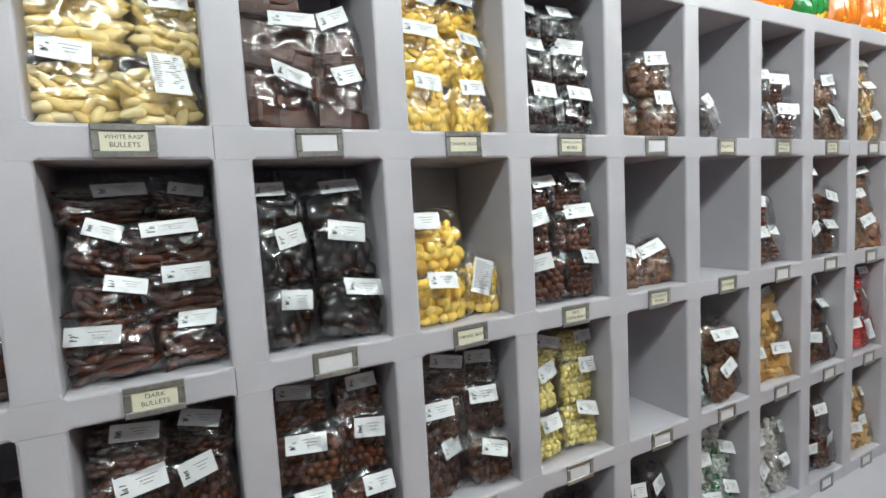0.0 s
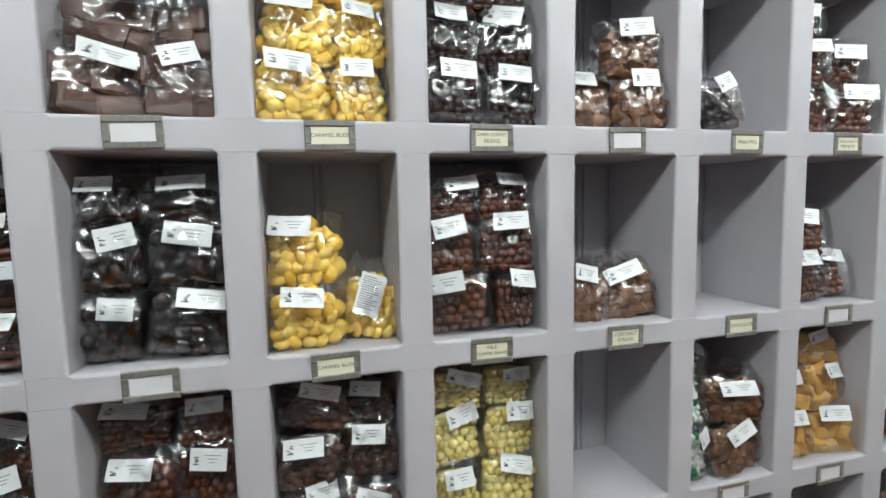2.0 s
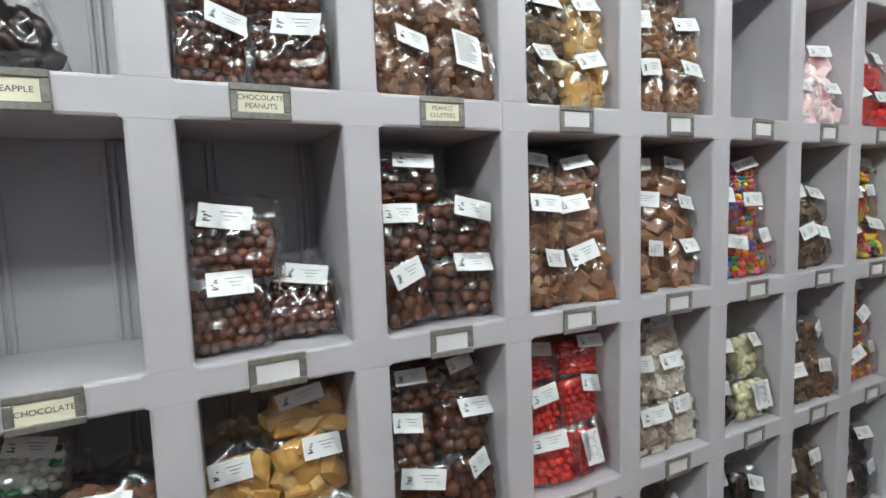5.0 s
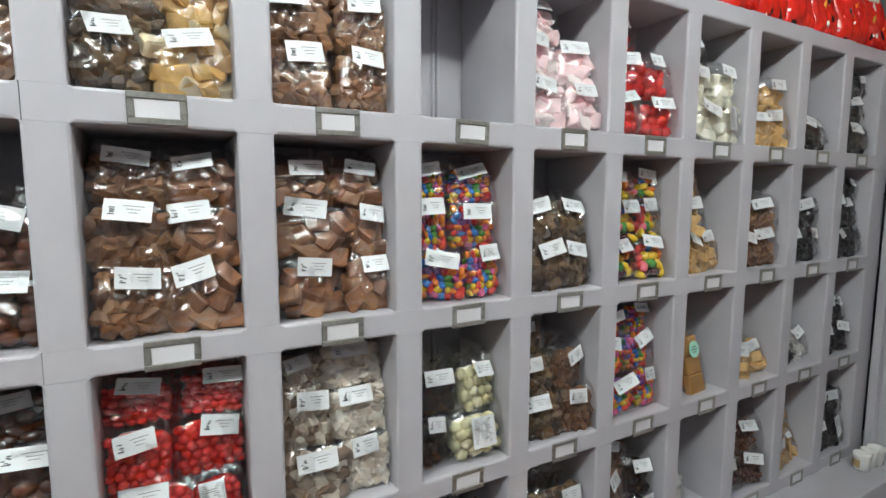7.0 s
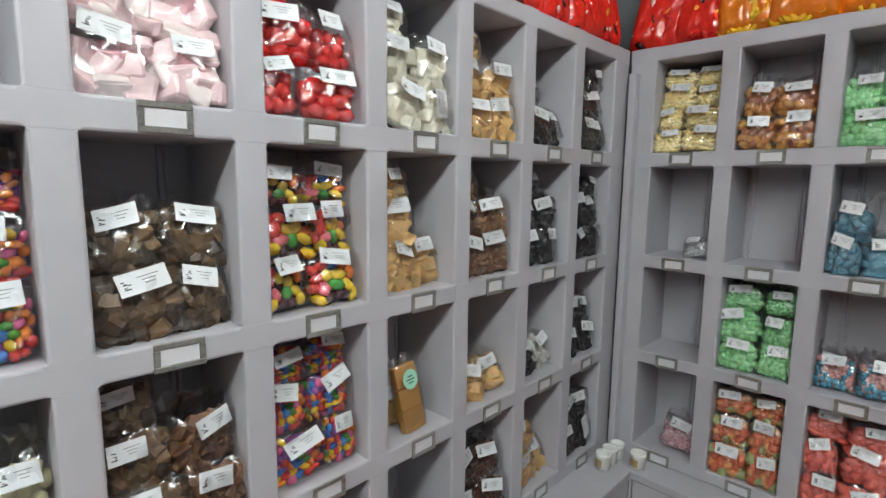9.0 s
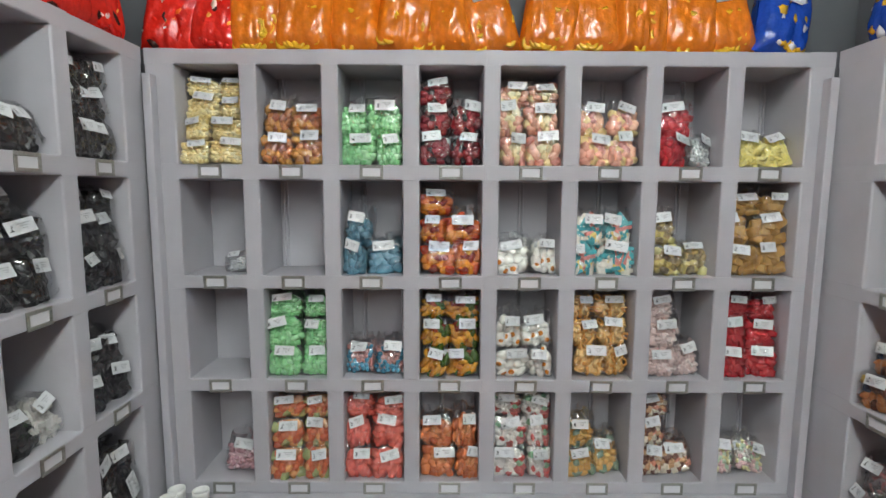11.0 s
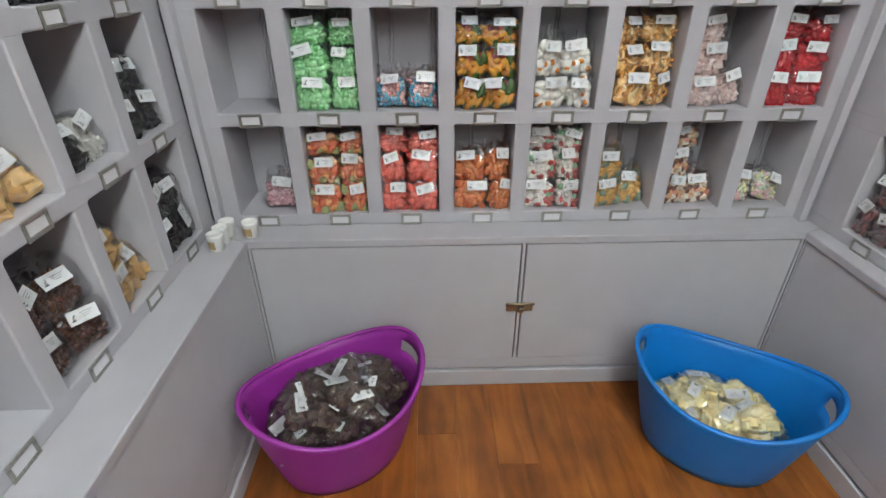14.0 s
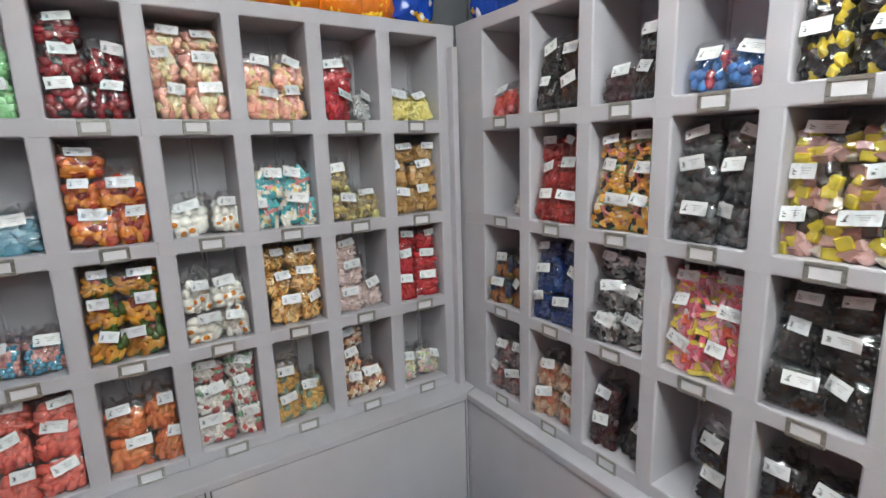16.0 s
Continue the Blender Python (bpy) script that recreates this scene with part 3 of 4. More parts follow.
# kind of sweet: words, form, palette, finish
BROWN, DARK, MILK = ["4a2a1c", "553122", "5e3826"], ["2a1a17", "32201b", "241815"], ["64402e", "6f4833", "5a3828"]
SWEETS = {
    "cream_bullet": ("cream raspberry bullets", "bullet", ["f8e09a", "f0d284", "fbe8b4"], 0.35), "crunch": ("brown chocolate slabs", "slab", ["4c2f25", "553529"], 0.45),
    "caramel": ("yellow caramel buds", "disc", ["ffd75e", "ffdd74", "fdce4e"], 0.4), "coffee": ("dark chocolate coffee beans", "ball", ["2b1a18", "35211d", "231614"], 0.22),
    "dbullet": ("dark chocolate bullets", "bullet", ["48261c", "562e22", "3a2019"], 0.22), "dark": ("black chocolate drops", "oval", ["221614", "2c1c19", "1b1211"], 0.2),
    "milkball": ("milk chocolate balls", "ball", ["5a3223", "673b29", "4e2b1f"], 0.25), "rough": ("milk chocolate clusters", "rock", ["6a4830", "765238", "5e3e2a"], 0.5),
    "bean": ("brown chocolate sultanas", "bean", ["54301f", "603826", "482818"], 0.28), "button": ("dark chocolate buttons", "disc", ["40281f", "4b3026", "553629"], 0.35),
    "yball": ("pale yellow chocolate balls", "ball", ["f8e896", "f2de82", "fbeeaa"], 0.35), "mint": ("green and white mint balls", "ball", ["e8efe9", "dfe8e1", "1f7a4c", "eef2ee"], 0.3),
    "fudgecube": ("caramel fudge cubes with white stripes", "block", ["d0a052", "c4903f", "dcb878", "d4a85e"], 0.5), "bigmilk": ("large milk chocolate balls", "bigball", ["58301f", "663a27", "4c2a1c"], 0.22),
    "brittle": ("golden nut brittle pieces", "chunk", ["c39a55", "b98c45", "d6c6a4", "a97a3a"], 0.4), "block": ("milk chocolate blocks", "block", ["80563a", "8c6442", "6e4a32"], 0.45),
    "nibble": ("milk chocolate nougat chunks", "rock", ["805a3e", "6e4c34", "8e6a4a"], 0.45), "pink": ("pink and white nougat pieces", "block", ["f2d4d6", "eeb6be", "f6ece8", "eca6b2"], 0.5),
    "redball": ("large bright red sugar balls", "giantball", ["d01f1c", "c81a1a", "dd2a24"], 0.22), "nougat": ("ivory nougat pieces with dark wafers", "block", ["e6e2cf", "dcd6bf", "efeadb", "5a5340"], 0.5),
    "fudge": ("tan fudge pieces", "block", ["d8ae6c", "cc9e5a", "e2be84"], 0.5), "fudgeslab": ("golden fudge slabs", "slab", ["c0843c", "c8934f"], 0.5),
    "black": ("black liquorice pieces", "rock", ["1b1a1c", "222124", "161517"], 0.3), "smart": ("rainbow sugar-coated chocolate lentils", "lentil", ["d8312a", "f0c62a", "2a6fc0", "f0802a", "4c8f3c", "d85a8a", "f4882a", "8a4a9a", "e03a30"], 0.25),
    "mix": ("large rainbow sugar-coated ovals", "oval", ["d5382e", "f0c82a", "2a66c2", "ea7a2a", "3f9a3c", "4a2a34", "3a2622", "e86a7a"], 0.22), "rocky": ("dark rocky chocolate chunks", "rock", ["4a3826", "5e4a32", "745c40", "3a2c20", "8a7050"], 0.45),
    "redsmall": ("small bright red sugar balls", "ball", ["d8221e", "cf1d1c", "e0302a"], 0.22), "grey": ("pale chocolate and coconut pieces", "rock", ["8a7768", "a89a8a", "d8d0c0", "776454"], 0.5),
    "yog": ("cream yoghurt balls", "bigball", ["e0d9b0", "d6cd9c", "e8e2c2"], 0.3), "clear": ("white sugar sticks", "stick", ["d9d6d0", "c9c5be", "e4e2de"], 0.4),
    "whitey": ("pale coconut ice pieces", "rock", ["e6ddd0", "d8cab8", "f0ebe2"], 0.5), "custard": ("pale yellow sugared balls", "pebble", ["fdeaae", "fbe29a", "fef0c0"], 0.5),
    "jelorange": ("amber and brown jelly drops", "gum", ["c88a3a", "b46c34", "d8a04a", "9a5a3c", "bc8844"], 0.3), "green": ("pale green sugared balls", "pebble", ["9ee0a0", "8cd690", "b2ebb4"], 0.45),
    "redblack": ("dark red and black berries", "gum", ["8a1420", "7a101c", "25161a", "a01a28"], 0.3), "pastel": ("mixed pastel gummies", "gum", ["ecd9a0", "eeb59a", "e8e2c0", "e0988a", "f2e8b8", "d8b070"], 0.35),
    "peach": ("pink and yellow peach hearts", "gum", ["f4b49c", "f6c0a0", "f2d898", "f2aca4"], 0.45), "redclear": ("red gummies", "gum", ["b81420", "c81c28"], 0.3), "frost": ("clear sugar crystals", "ball", ["d6d8d8", "c8caca"], 0.3),
    "banana": ("pale yellow banana sticks", "stick", ["efe28a", "e8d872"], 0.5), "white": ("small white mints", "ball", ["dfe0e2", "d4d5d8"], 0.4), "teal": ("teal and striped sour strips", "stick", ["3aa6b0", "f0e8da", "e08880", "4ab4bc", "eed070", "f0ece4"], 0.4),
    "blueg": ("blue gummies", "gum", ["5a8ea4", "4e8298", "6a9cb0"], 0.35), "jelmix": ("orange and red jelly mix", "gum", ["e0861e", "d8661a", "b83a16", "8a3018", "f0a838"], 0.25), "egg": ("white and orange fried-egg gummies", "egg", ["fbf8f0", "fdfaf4"], 0.45),
    "dull": ("mixed jelly beans", "gum", ["c8b468", "a08a58", "d4cc88", "8a7c60", "dcc078"], 0.3), "cola": ("tan sugared chunks", "block", ["bc9048", "ae8038", "caa05a"], 0.55), "bluepink": ("blue and pink sugared balls", "ball", ["4a9ab8", "d8908a", "3a8aaa", "e0a8a0"], 0.45),
    "bears": ("orange, yellow and green gummy bears", "bear", ["d8861e", "e8a42a", "b8481a", "4a6a2a", "d08a24", "7a2a16"], 0.2), "peachring": ("sugared orange peach rings", "ring", ["eeb868", "eaa850", "f0c880"], 0.5), "speck": ("pale pink speckled marshmallows", "cube", ["e0c8c4", "d8bdb8", "e8d8d4"], 0.6),
    "redlace": ("glossy red raspberries", "gum", ["c41c26", "b8161f", "d02a32"], 0.25), "pinkball": ("pale pink sugared balls", "ball", ["d8a8b0", "c8949c", "e0bcc0"], 0.5), "orred": ("orange and red sugared gummies", "gum", ["e8a060", "e07048", "eab080", "a8b878", "e88860", "d89058"], 0.45),
    "salmon": ("salmon red sugared gummies", "gum", ["ee7464", "e86656", "f28678"], 0.45), "amber": ("orange-red jelly slices", "gum", ["dc8048", "d06a3a", "e49860"], 0.3), "xmas": ("red, green and white cubes", "cube", ["d05a56", "eeeae4", "8ec09a", "f2efea", "c87070", "ece6e0"], 0.45),
    "turt": ("orange and teal jelly animals", "gum", ["d8a85a", "cc9a4c", "8aa48e", "e0b868"], 0.3), "cubes": ("brown and cream marshmallow cubes", "cube", ["e8dcc8", "d8a878", "7a5040", "e89a80"], 0.5), "dolly": ("pastel sugar tablets", "lentil", ["e8c0c0", "c8dcc0", "e8e0a8", "e0d8d0"], 0.5),
    "redpink": ("red and pink gummies", "gum", ["c83a3a", "d87a7a", "d8553a"], 0.3), "maroon": ("maroon liquorice", "rock", ["3a1a22", "451f28", "2c161b"], 0.3), "bluered": ("blue and red balls", "bigball", ["2a6ab0", "a83040", "3a7ac0"], 0.3),
    "blackyel": ("black and yellow liquorice", "rock", ["1d1c1e", "262528", "d8c030", "19181a"], 0.3), "teeth": ("white and red gummies", "gum", ["e8e4e0", "e0dcd8", "d05a50"], 0.4), "jubes": ("deep red jubes", "rock", ["a81c18", "98160f", "b82420"], 0.35),
    "sorts": ("striped liquorice allsorts", "sort", ["e8a83a", "221c1a", "e8b04a", "e08a90", "e8a83a", "6ab890", "f0e4d0", "e8a83a"], 0.5), "dgrey": ("dusty dark grey liquorice", "gum", ["505256", "5a5c60", "44464a"], 0.6), "allsort": ("pink, yellow and black allsorts", "chunk", ["e0b4b0", "e0cc3c", "2a2422", "ece6de", "b88880", "3a302c", "d8d0c8"], 0.5),
    "darkmix": ("orange and dark jelly mix", "gum", ["b0682a", "2a3a5a", "c8a03a", "5a3020", "3a5a3a"], 0.3), "blue": ("deep blue jelly babies", "rock", ["123a7a", "0f326c", "184488"], 0.35), "humbug": ("black and white striped humbugs", "twist", ["2c2c2e", "9c9d9f", "dededf", "6c6c6e", "c0c0c2"], 0.3),
    "musk": ("pink, yellow and green sticks", "stick", ["f0a0b4", "f4e05a", "f6f0f0", "e8607a", "f2aec0", "e85a40", "f4e05a"], 0.4), "greypink": ("grey-pink wrapped sweets", "twist", ["8a7a7c", "a08a8c", "b87070", "7a6e72"], 0.35), "pasteldark": ("orange and cream jelly mix", "gum", ["d8b090", "c89070", "c8bca8", "d87858", "d0c8a0"], 0.35),
    "bdrop": ("black liquorice drops", "bean", ["19191b", "202022", "141416"], 0.25),
    "cluster": ("dark cocoa clusters", "rock", ["4a3830", "54423a", "3e2e28"], 0.6), "mellow": ("cream marshmallow cubes", "chunk", ["f4e6b0", "efdc9e", "f8eec6"], 0.6),
}
YOLK = base_mat("orange_yolk", lin("e08a20"), 0.35)[0]
FILLS = {}


def paler(h):
    """Haze of the film put into the colour: brighter ones a little lighter and greyer."""
    v = [int(h[i:i + 2], 16) for i in (0, 2, 4)]
    if max(v) <= 150:
        return "".join(f"{round(c * 1.04):02x}" for c in v)
    k = 0.07
    return "".join(f"{round(c + (228 - c) * k):02x}" for c in v)


def filling(key, v):
    if (key, v) not in FILLS:
        words, form, colors, rough = SWEETS[key]
        mat = bpy.data.materials.get("sweet_" + key) or palette_mat("sweet_" + key, [paler(c) for c in colors], rough)
        FILLS[(key, v)] = filling_mesh(form, mat, YOLK if form == "egg" else None)
    return FILLS[(key, v)]


def bag_name(words):
    for word, name in (("chocolate", "chocolate_bag"), ("liquorice", "liquorice_bag"), ("allsorts", "liquorice_bag"), ("fudge", "fudge_bag"), ("nougat", "nougat_bag"), ("marshmallow", "marshmallow_bag"),
                       ("gumm", "gummy_bag"), ("jelly", "jelly_bag"), ("ball", "sugar_ball_bag")):
        if word in words:
            return name
    return "sweet_bag"


def sweet_bag(key, m, scale, where, big=False, sticker_up=0.072, tilt=None):
    root = empty(bag_name(SWEETS[key][0]), m @ Matrix.Diagonal((*scale, 1)), "clear bag of " + SWEETS[key][0] + where, "sweet bag", "bags of " + SWEETS[key][0])
    fi = new("filling", filling(key, random.randrange(3)))
    fi.parent = root
    fi["kind"] = "stuff"
    fi.matrix_local = pose(0, 0.002, 0.0025, 0, random.gauss(0, 1.5), 0) @ Matrix.Diagonal((0.97, 0.93, random.uniform(0.84, 0.95), 1))
    fl = new("film", random.choice(FILMS))
    fl.parent = root
    fl.matrix_local = Matrix.Diagonal((random.uniform(1.03, 1.09), 1.0, random.uniform(0.86, 0.97), 1))
    sm, pm = random.choice(BIGSTICK if big else STICKERS)
    st = new("sticker", sm)
    st.parent = root
    if tilt is None:
        tilt = random.gauss(0, 6.5)
    lean = random.gauss(12, 7)
    up = sticker_up + random.uniform(-0.006, 0.004) - (0.022 if big else 0.004)
    st.matrix_local = pose(random.uniform(-0.010, 0.012), -(HD + 0.0160) + (0.002 if up > 0.07 else 0), up, -lean, tilt, random.gauss(0, 6))
    pr = new("print", pm)
    pr.parent = st
    return root


def stack(w, col, row, spec):
    """Fill one pigeonhole. spec: key of the left heap and of the right heap, and the bags in each."""
    kl, kr, nl, nr = spec[:4]
    opts = spec[4] if len(spec) > 4 else ""
    z0, z1 = ROWS_Z[row]
    x0, op = w["first"][col], w["open"]
    top = max(nl, nr)
    cell = (z1 - z0 - 0.016) / max(3, top)
    back = random.uniform(0.040, 0.050) if "f" not in opts else 0.038
    if "d" in opts:
        back = 0.105
    low = 0.62 if "l" in opts else 1.0
    for i in range(top):
        split = 0.5 + random.uniform(-0.11, 0.11)
        for side, (k, n) in enumerate(((kl, nl), (kr, nr))):
            if i >= n:
                continue
            width = op * (split if side == 0 else 1 - split)
            cx = x0 + (width / 2 if side == 0 else op - width / 2) + random.uniform(-0.003, 0.003)
            if "c" in opts:
                cx = x0 + op * 0.48
            hs = low * cell * random.uniform(1.06, 1.18) / (2 * HH + 0.004)
            if i == top - 1 and top > 2:
                hs = min(hs, (z1 - z0 - cell * i - 0.004) / 0.112)
            ws = width / (2 * HW + 0.003) * random.uniform(1.04, 1.12)
            # the heap leans back as it rises; a lone bag slumps further
            y = back + random.uniform(-0.006, 0.008) + 0.017 * i + (0.016 if n == 1 else 0)
            lean = random.uniform(14, 24) if n == 1 else random.uniform(3, 13)
            m = w["m"] @ pose(cx, y, z0 + 0.0008 + cell * i, -lean, random.gauss(0, 8 if n == 1 else 5), random.gauss(0, 9))
            sweet_bag(k, m, (ws, 1.0, hs), " with white sticker", big=("b" in opts and i == 0 and side == 1))
            if n == 1 and "s" not in opts:
                # another bag stands behind the front one
                m2 = w["m"] @ pose(cx, min(y + 0.052, 0.145), z0 + 0.0008, -3, random.gauss(0, 3), random.gauss(0, 6))
                sweet_bag(k, m2, (ws, 1.0, hs * 0.9), " behind another bag")


def S(text):
    """'left,right,nl,nr,opts' or 'kind,nl,nr' for each pigeonhole, from first to last; '-' is empty."""
    out = []
    for item in text.split():
        if item == "-":
            out.append(None)
            continue
        p = item.split(":")
        k = p[0].split("/")
        out.append((k[0], k[-1], int(p[1][0]), int(p[1][1]), p[2] if len(p) > 2 else ""))
    return out


FILL_A = [
    S("- cream_bullet:33:b crunch:32 caramel:33 coffee:33 rough:12 dark:10:sc milkball:32 rough:32:b rocky/brittle:33 nibble:33 - pink:32 redball:32 nougat:32:b fudge:32 black:21 black:33"),
    S("bean:22 dbullet:44 dark:33 caramel:21:b milkball:33 rough:11:f - milkball:21 bigmilk:32 nibble/block:33 block:33 smart:33 rocky:22 mix:33 fudge:31 nibble:32 black:32 black:33"),
    S("bean:22 bean:33 milkball:33 button:33 yball:33 - mint/rough:32 fudgecube:23 bigmilk:33 redsmall:33:b grey/whitey:33 dark/yog:22:b rocky/rough:32 smart:33 fudge:20:sd fudge:11 black/clear:11 black:22"),
    S("- - bean:22 bean:22 dark:22 dark:22 mint:33 clear:22 bean:32 fudge:22 whitey:22 dark:22 rocky:22 rough/dark:32 clear:10:s bean:22 fudge:21 black:22:b"),
]
FILL_B = [
    S("custard:44:f jelorange:22 green:22 redblack:32 pastel:33 peach:22 redclear/frost:21 banana:11"),
    S("white:01:sl - blueg:21 jelmix:32 egg:11 teal:22 dull:21 cola:33"),
    S("- green:33:f bluepink:11 bears:33:f egg:22 peachring:33 speck:31 redlace:33"),
    S("pinkball:01:s orred:33:f salmon:33:f amber:22 xmas:33 turt:21 cubes:31 dolly:11"),
]
FILL_C = [
    S("redpink:11 black:22 maroon/black:12 bluered:11 blackyel:22 -"),
    S("teeth:01:sl jubes:33:f sorts:33:f dgrey:33:f allsort:33:f -"),
    S("darkmix:22 blue:33:f humbug:33:f musk:33:f bdrop:33:f -"),
    S("greypink:22 pasteldark:22 maroon/black:21 bdrop:02 bdrop:22 -"),
]
NAMES_A = {(0, 1): ["WHITE RASP", "BULLETS"], (0, 3): ["CARAMEL BUDS"], (0, 4): ["DARK COFFEE", "BEANS"], (0, 6): ["PINEAPPLE"], (0, 7): ["CHOCOLATE", "PEANUTS"], (0, 8): ["PEANUT", "CLUSTERS"],
           (1, 1): ["DARK", "BULLETS"], (1, 3): ["CARAMEL BUDS"], (1, 4): ["MILK", "COFFEE BEANS"], (1, 5): ["COCONUT", "ROUGH"], (1, 6): ["CHOCOLATE"]}
for w, fills, words in ((WALL_A, FILL_A, NAMES_A), (WALL_B, FILL_B, {}), (WALL_C, FILL_C, {})):
    for r in range(4):
        for c, spec in enumerate(fills[r]):
            if spec:
                stack(w, c, r, spec)
            z = RAILS_Z[r + 1][1] - 0.0205 - 0.0005
            name_plate(w["m"] @ pose(w["first"][c] + w["open"] / 2 + random.uniform(-0.003, 0.003), 0, z), words.get((r, c), []), random.gauss(0, 0.6))

# leaning slab of golden fudge with a round mint sticker
slab_x, slab_z = WALL_A["first"][14], ROWS_Z[2][0]
slab = empty("fudge_slab", pose(slab_x + 0.098, 0.032, slab_z + 0.001, -13, -3, 4) @ Matrix.Scale(1.15, 4), "wrapped slab of golden fudge with round mint sticker, leaning in a pigeonhole", "sweet slab")
for i in range(3):
    part("segment", box((-0.027, -0.008, 0.042 * i), (0.027, 0.008, 0.042 * i + 0.041), 0.003, 2), palette_mat("fudge_slab_sugar", ["b98a48"], 0.5) if i == 0 else bpy.data.materials["fudge_slab_sugar"], slab)
wrap = new("film", FILMS[2])
wrap.parent = slab
wrap.matrix_local = Matrix.Diagonal((0.66, 0.42, 1.28, 1))
bm = bmesh.new()
bmesh.ops.create_cone(bm, segments=28, radius1=0.0185, radius2=0.0185, depth=0.0006, cap_ends=True, matrix=pose(0, -0.0163, 0.098, 90, 0, 0))
disc = part("sticker", bm, MINT, slab, "round mint green sticker")
bm = bmesh.new()
for k, wd in enumerate((0.006, 0.010, 0.006)):
    add_box(bm, (-wd, -0.0172, 0.1025 - 0.006 * k), (wd, -0.0167, 0.1045 - 0.006 * k))
part("print", bm, INK, disc)

# ---------- large bags on top of the shelves ----------
BIGPAL = {
    "red": ("glossy red sweet packet with orange shapes", ["d8261a", "c81c12"], ["e8641e", "f0a040", "d8261a", "c01a12", "f2e0d0", "3a1a14"]),
    "orange": ("glossy orange packet with yellow ring sweets", ["e07a18", "d06a10"], ["efc030", "e8b428"]),
    "green": ("glossy green and orange sweet packet", ["1f7a35", "e07a18"], ["f0a020", "e8c030"]),
    "blue": ("glossy blue sweet packet", ["1748ae", "143f9a"], ["e8e8ec", "e0b030"]),
}


def packet_mesh(seed, hw, h, hd):
    me = film_mesh(seed + 20, hw, h, hd)
    me.materials.clear()
    return me


PACKS = {}
for key, (words, body, motif) in BIGPAL.items():
    pm = palette_mat("packet_" + key, body[:1], 0.2, 1.0, 26, 0.7, relief=0.007)
    PACKS[key] = []
    for s in range(3):
        me = packet_mesh(s * 3 + len(PACKS), 0.105, 0.27, 0.042)
        me.materials.append(pm)
        PACKS[key].append(me)
MOTIFS = {}
for key in BIGPAL:
    mm = palette_mat("motif_" + key, BIGPAL[key][2], 0.2, 0.1)
    MOTIFS[key] = []
    for s in range(3):
        vs, fs, n = [], [], 0
        for k in range(24):
            p = np.array([rng.uniform(-0.075, 0.075), 0, rng.uniform(0.015, 0.21)])
            p[1] = -0.040 * (1 - (abs(p[0]) / 0.105) ** 3) ** 0.5 * (1 - abs((p[2] - 0.115) / 0.16) ** 3)
            fv, ff = (RINGP if key in ("orange", "green") else BALL)
            rot = np.array(Matrix.Rotation(1.57 + rng.normal(0, 0.15), 3, "X") @ Matrix.Rotation(rng.uniform(0, 6), 3, "Z"))
            v = (fv * np.array((0.024, 0.024, 0.010) if key != "red" else (0.030, 0.013, 0.009))) @ rot.T + p
            vs.append(v)
            fs.extend([[i + n for i in q] for q in ff])
            n += len(v)
        me = bpy.data.meshes.new("printed_motif")
        me.from_pydata(np.concatenate(vs).tolist(), [], fs)
        me.materials.append(mm)
        me.shade_smooth()
        MOTIFS[key].append(me)


def top_packet(m, key):
    root = empty("sweet_packet", m @ Matrix.Diagonal((0.78, 1.0, 1.0, 1)), BIGPAL[key][0] + " on the shelf top", "sweet packet", "large packets on top of the shelves")
    s = random.randrange(3)
    a = new("packet", PACKS[key][s])
    a.parent = root
    b = new("printed_motif", MOTIFS[key][random.randrange(3)])
    b.parent = root
    b["kind"] = "stuff"
    bm = box((-0.035, -0.052, 0.150), (0.03, -0.044, 0.168), 0.003)
    part("brand_panel", bm, STICKER if key != "red" else CREAMCARD, root)


def top_row(w, xs, keys, y=0.065):
    for x, k in zip(xs, keys):
        m = w["m"] @ pose(x + random.uniform(-0.01, 0.01), y + random.uniform(-0.012, 0.012), 1.951, -random.uniform(6, 14), random.gauss(0, 7), random.gauss(0, 8))
        top_packet(m, k)


top_row(WALL_A, [-2.6 + 0.17 * i for i in range(5)], ["green", "orange", "green", "orange", "orange"])
top_row(WALL_A, [-1.80 + 0.135 * i for i in range(14)], ["red"] * 14)
top_row(WALL_B, [0.035 + 0.137 * i for i in range(14)], ["red"] * 2 + ["orange"] * 11 + ["blue"])
top_row(WALL_C, [0.06 + 0.17 * i for i in range(4)], ["blue", "blue", "blue", "orange"])

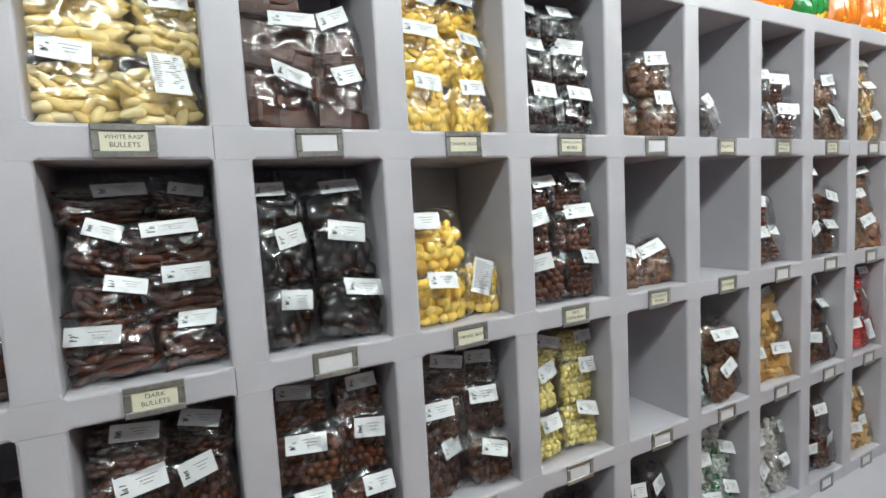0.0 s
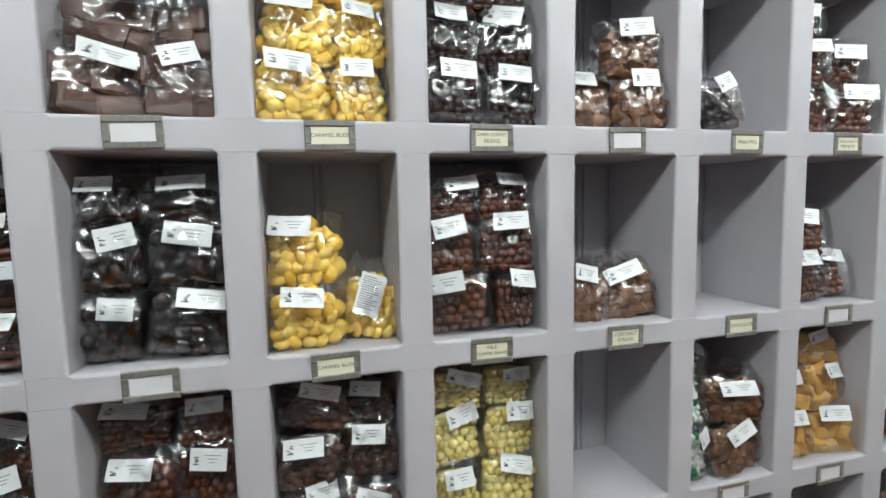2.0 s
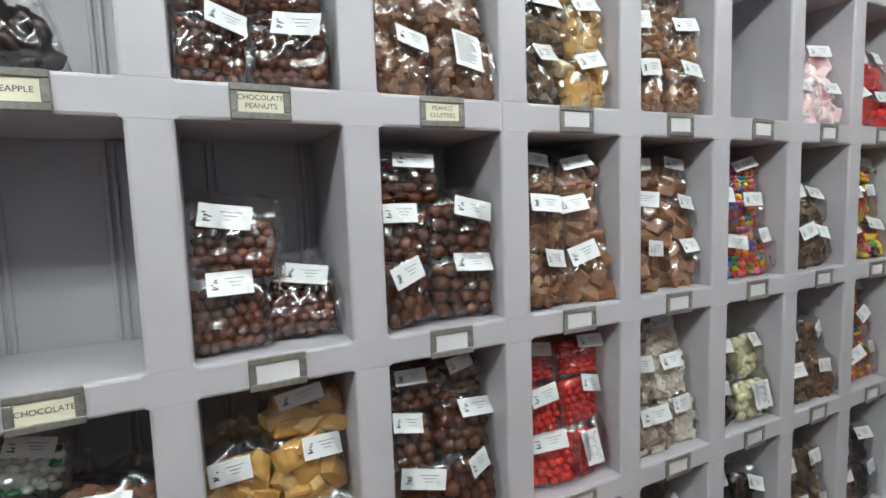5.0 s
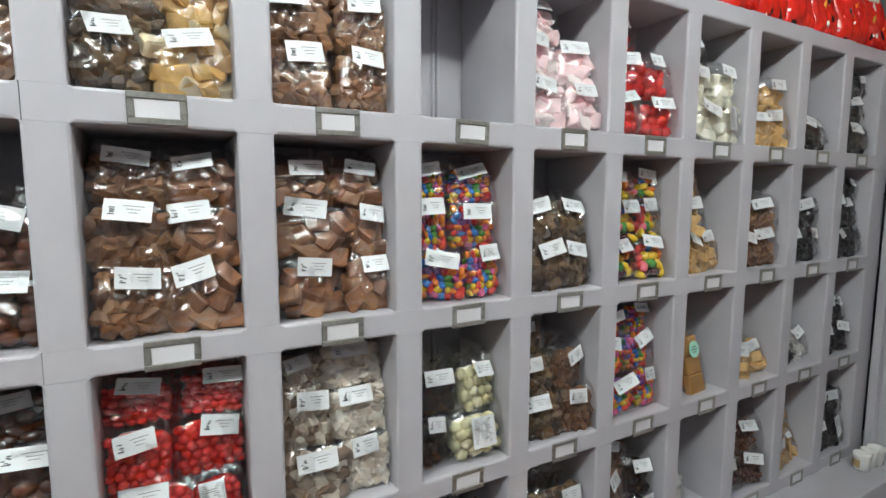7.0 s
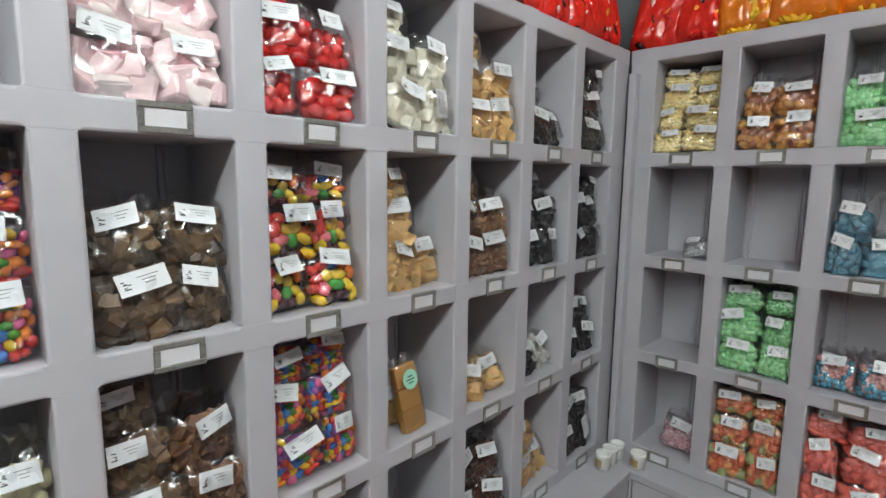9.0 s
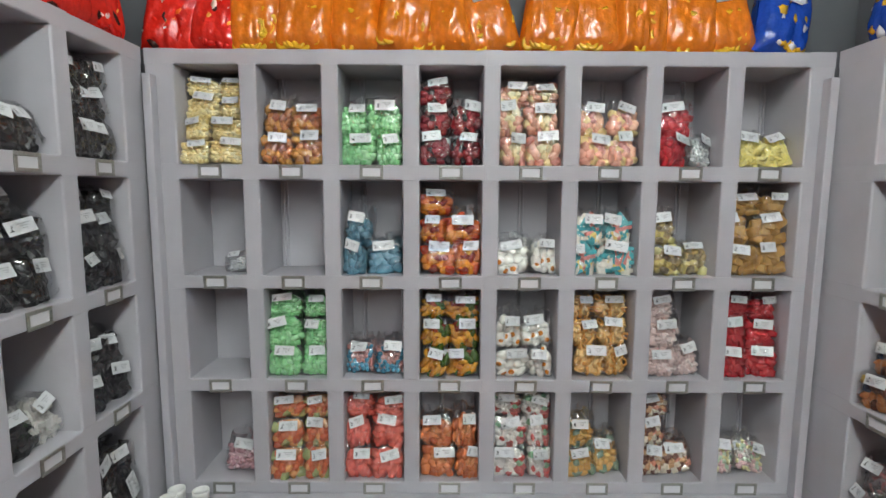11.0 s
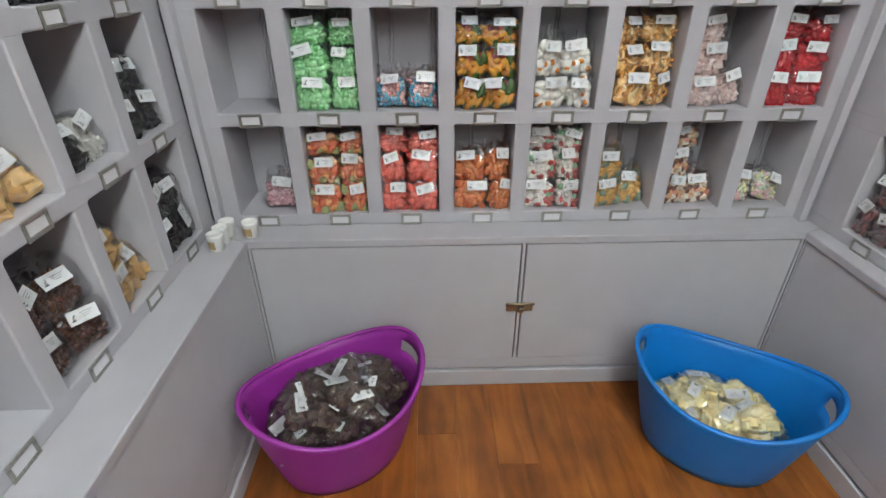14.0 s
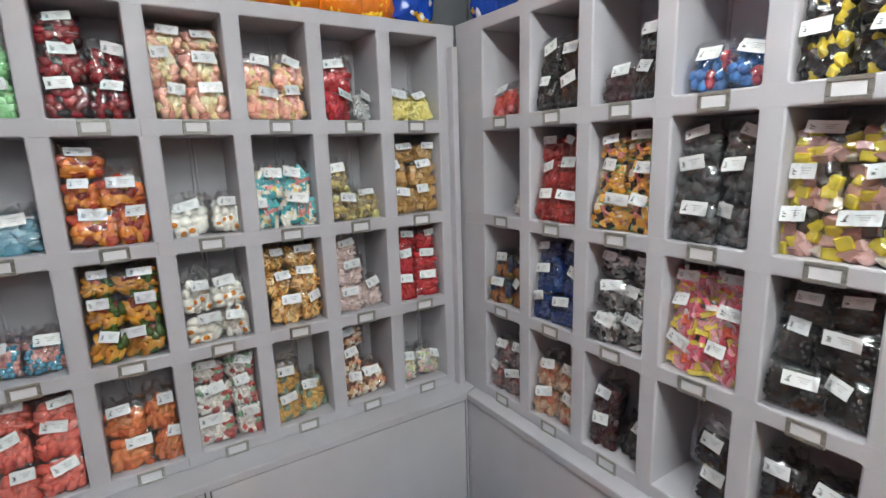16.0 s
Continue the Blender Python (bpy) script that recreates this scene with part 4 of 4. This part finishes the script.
# ---------- oval tubs ----------
def oval_tub(name, mat, m, label):
    root = empty(name, m, label, "tub")
    N, K = 48, 9
    a1, b1, a0, b0 = 0.272, 0.212, 0.192, 0.138

    def wall(off, ks, zlow):
        rows = []
        for k in range(ks + 1):
            s = k / ks
            ring_ = []
            for i in range(N):
                th = 2 * math.pi * i / N
                ht = 0.275 + 0.075 * (abs(math.cos(th)) ** 2.2)
                f = s ** 0.85
                a, b = a0 + (a1 - a0) * f - off, b0 + (b1 - b0) * f - off
                ring_.append((a * math.cos(th), b * math.sin(th), zlow + (ht - zlow) * s))
            rows.append(ring_)
        return rows
    bm = bmesh.new()
    outer = [[bm.verts.new(p) for p in r] for r in wall(0, K, 0.0)]
    inner = [[bm.verts.new(p) for p in r] for r in wall(0.005, K, 0.006)]
    holes = set()
    for c in (0, N // 2):
        holes |= {(7, (c + d) % N) for d in (-2, -1, 0, 1)}
    for rows, flip in ((outer, False), (inner, True)):
        for k in range(K):
            for i in range(N):
                if (k, i) in holes:
                    continue
                q = [rows[k][i], rows[k][(i + 1) % N], rows[k + 1][(i + 1) % N], rows[k + 1][i]]
                bm.faces.new(q[::-1] if flip else q)
    for k, i in holes:
        for (p, q) in (((k, i), (k, i + 1)), ((k + 1, i + 1), (k + 1, i))):
            bm.faces.new((outer[p[0]][p[1] % N], outer[q[0]][q[1] % N], inner[q[0]][q[1] % N], inner[p[0]][p[1] % N]))
        for j, e in ((i, -1), (i + 1, 1)):
            if (k, (i + e) % N) not in holes:
                bm.faces.new((outer[k][j % N], outer[k + 1][j % N], inner[k + 1][j % N], inner[k][j % N]))
    bm.faces.new(outer[0][::-1])
    bm.faces.new(inner[0])
    for i in range(N):
        bm.faces.new((outer[K][i], outer[K][(i + 1) % N], inner[K][(i + 1) % N], inner[K][i]))
    part("body", bm, mat, root, smooth=True)
    # rolled rim
    bm = bmesh.new()
    rimv = []
    for i in range(N):
        th = 2 * math.pi * i / N
        ht = 0.275 + 0.075 * (abs(math.cos(th)) ** 2.2)
        rimv.append([bm.verts.new(((a1 - 0.001 + 0.0075 * math.cos(p)) * math.cos(th), (b1 - 0.001 + 0.0075 * math.cos(p)) * math.sin(th), ht - 0.001 + 0.007 * math.sin(p))) for p in [2 * math.pi * j / 8 for j in range(8)]])
    for i in range(N):
        for j in range(8):
            bm.faces.new((rimv[i][j], rimv[(i + 1) % N][j], rimv[(i + 1) % N][(j + 1) % 8], rimv[i][(j + 1) % 8]))
    bmesh.ops.recalc_face_normals(bm, faces=bm.faces)
    part("rim", bm, mat, root, smooth=True)
    return root


PT = pose(-0.335, -0.412, 0.001, 0, 0, -57)
BT = pose(-0.352, -1.578, 0.001, 0, 0, 58)
oval_tub("oval_tub", PURPLE, PT, "purple flexible plastic oval tub full of bags, on the floor")
oval_tub("oval_tub", BLUE, BT, "bright blue flexible plastic oval tub, half empty, on the floor")


def tub_bags(m, key, layers, where):
    for z, n, ra, rb in layers:
        for i in range(n):
            th = 2 * math.pi * (i + 0.3 * (z > 0.15)) / n
            r = 0.0 if n == 1 else 1.0
            x, y = ra * r * math.cos(th), rb * r * math.sin(th)
            mm = m @ pose(x, y, z, -90 + random.gauss(0, 12), random.gauss(0, 10), random.uniform(0, 360)) @ pose(0, 0, -0.05)
            sweet_bag(key, mm, (1.26, 1.25, 1.26), where, sticker_up=0.055, tilt=random.uniform(-60, 60))


tub_bags(PT, "cluster", [(0.045, 4, 0.075, 0.03), (0.10, 5, 0.095, 0.05), (0.155, 7, 0.125, 0.075), (0.21, 9, 0.155, 0.095), (0.255, 8, 0.12, 0.07), (0.285, 3, 0.05, 0.03)], " heaped in a tub")
tub_bags(BT, "mellow", [(0.045, 4, 0.075, 0.03), (0.10, 5, 0.095, 0.05), (0.15, 7, 0.125, 0.075), (0.185, 5, 0.09, 0.06)], " lying in a tub")

# ---------- little pots on the ledge ----------
def pot(m):
    root = empty("paper_pot", m, "small white tasting pot with a kraft paper band, on the ledge", "pot", "small white pots in the corner of the ledge")
    bm = bmesh.new()
    prof = [(0.0185, 0.0), (0.0215, 0.002), (0.0225, 0.042), (0.0235, 0.044), (0.0235, 0.054), (0.0215, 0.0545), (0.0205, 0.048), (0.0005, 0.047)]
    rings = [[bm.verts.new((r * math.cos(2 * math.pi * i / 24), r * math.sin(2 * math.pi * i / 24), z)) for i in range(24)] for r, z in prof]
    for a, b in zip(rings, rings[1:]):
        for i in range(24):
            bm.faces.new((a[i], a[(i + 1) % 24], b[(i + 1) % 24], b[i]))
    bm.faces.new(rings[0][::-1])
    part("cup", bm, WHITEPOT, root, smooth=True)
    bm = bmesh.new()
    lo = [bm.verts.new((0.0226 * math.cos(a), 0.0226 * math.sin(a), 0.010)) for a in [-1.9 + 0.16 * i for i in range(12)]]
    hi = [bm.verts.new((0.0232 * math.cos(a), 0.0232 * math.sin(a), 0.036)) for a in [-1.9 + 0.16 * i for i in range(12)]]
    for i in range(11):
        bm.faces.new((lo[i], lo[i + 1], hi[i + 1], hi[i]))
    part("band", bm, KRAFT, root)


for px, py, a in ((-0.105, -0.058, 200), (-0.060, -0.058, 205), (-0.018, -0.062, 190), (-0.025, -0.136, 210)):
    pot(pose(px, py, LEDGE1, 0, 0, a))

# ---------- timber floor ----------
floor = structure("floor", box((-4.95, -2.45, -0.06), (0.35, 0.3, -0.0225)), DARKGAP, "varnished orange-brown pine board floor", "floor")
y = -2.2
while y < 0.2:
    x = -4.9 - random.uniform(0, 1.0)
    while x < 0.2:
        length = random.uniform(1.2, 2.4)
        bm = box((max(x, -4.9) + 0.0006, y + 0.0003, -0.022), (min(x + length, 0.25) - 0.0003, y + 0.1298, 0.0), 0.0004)
        part("plank", bm, WOOD, floor)
        x += length
    y += 0.13
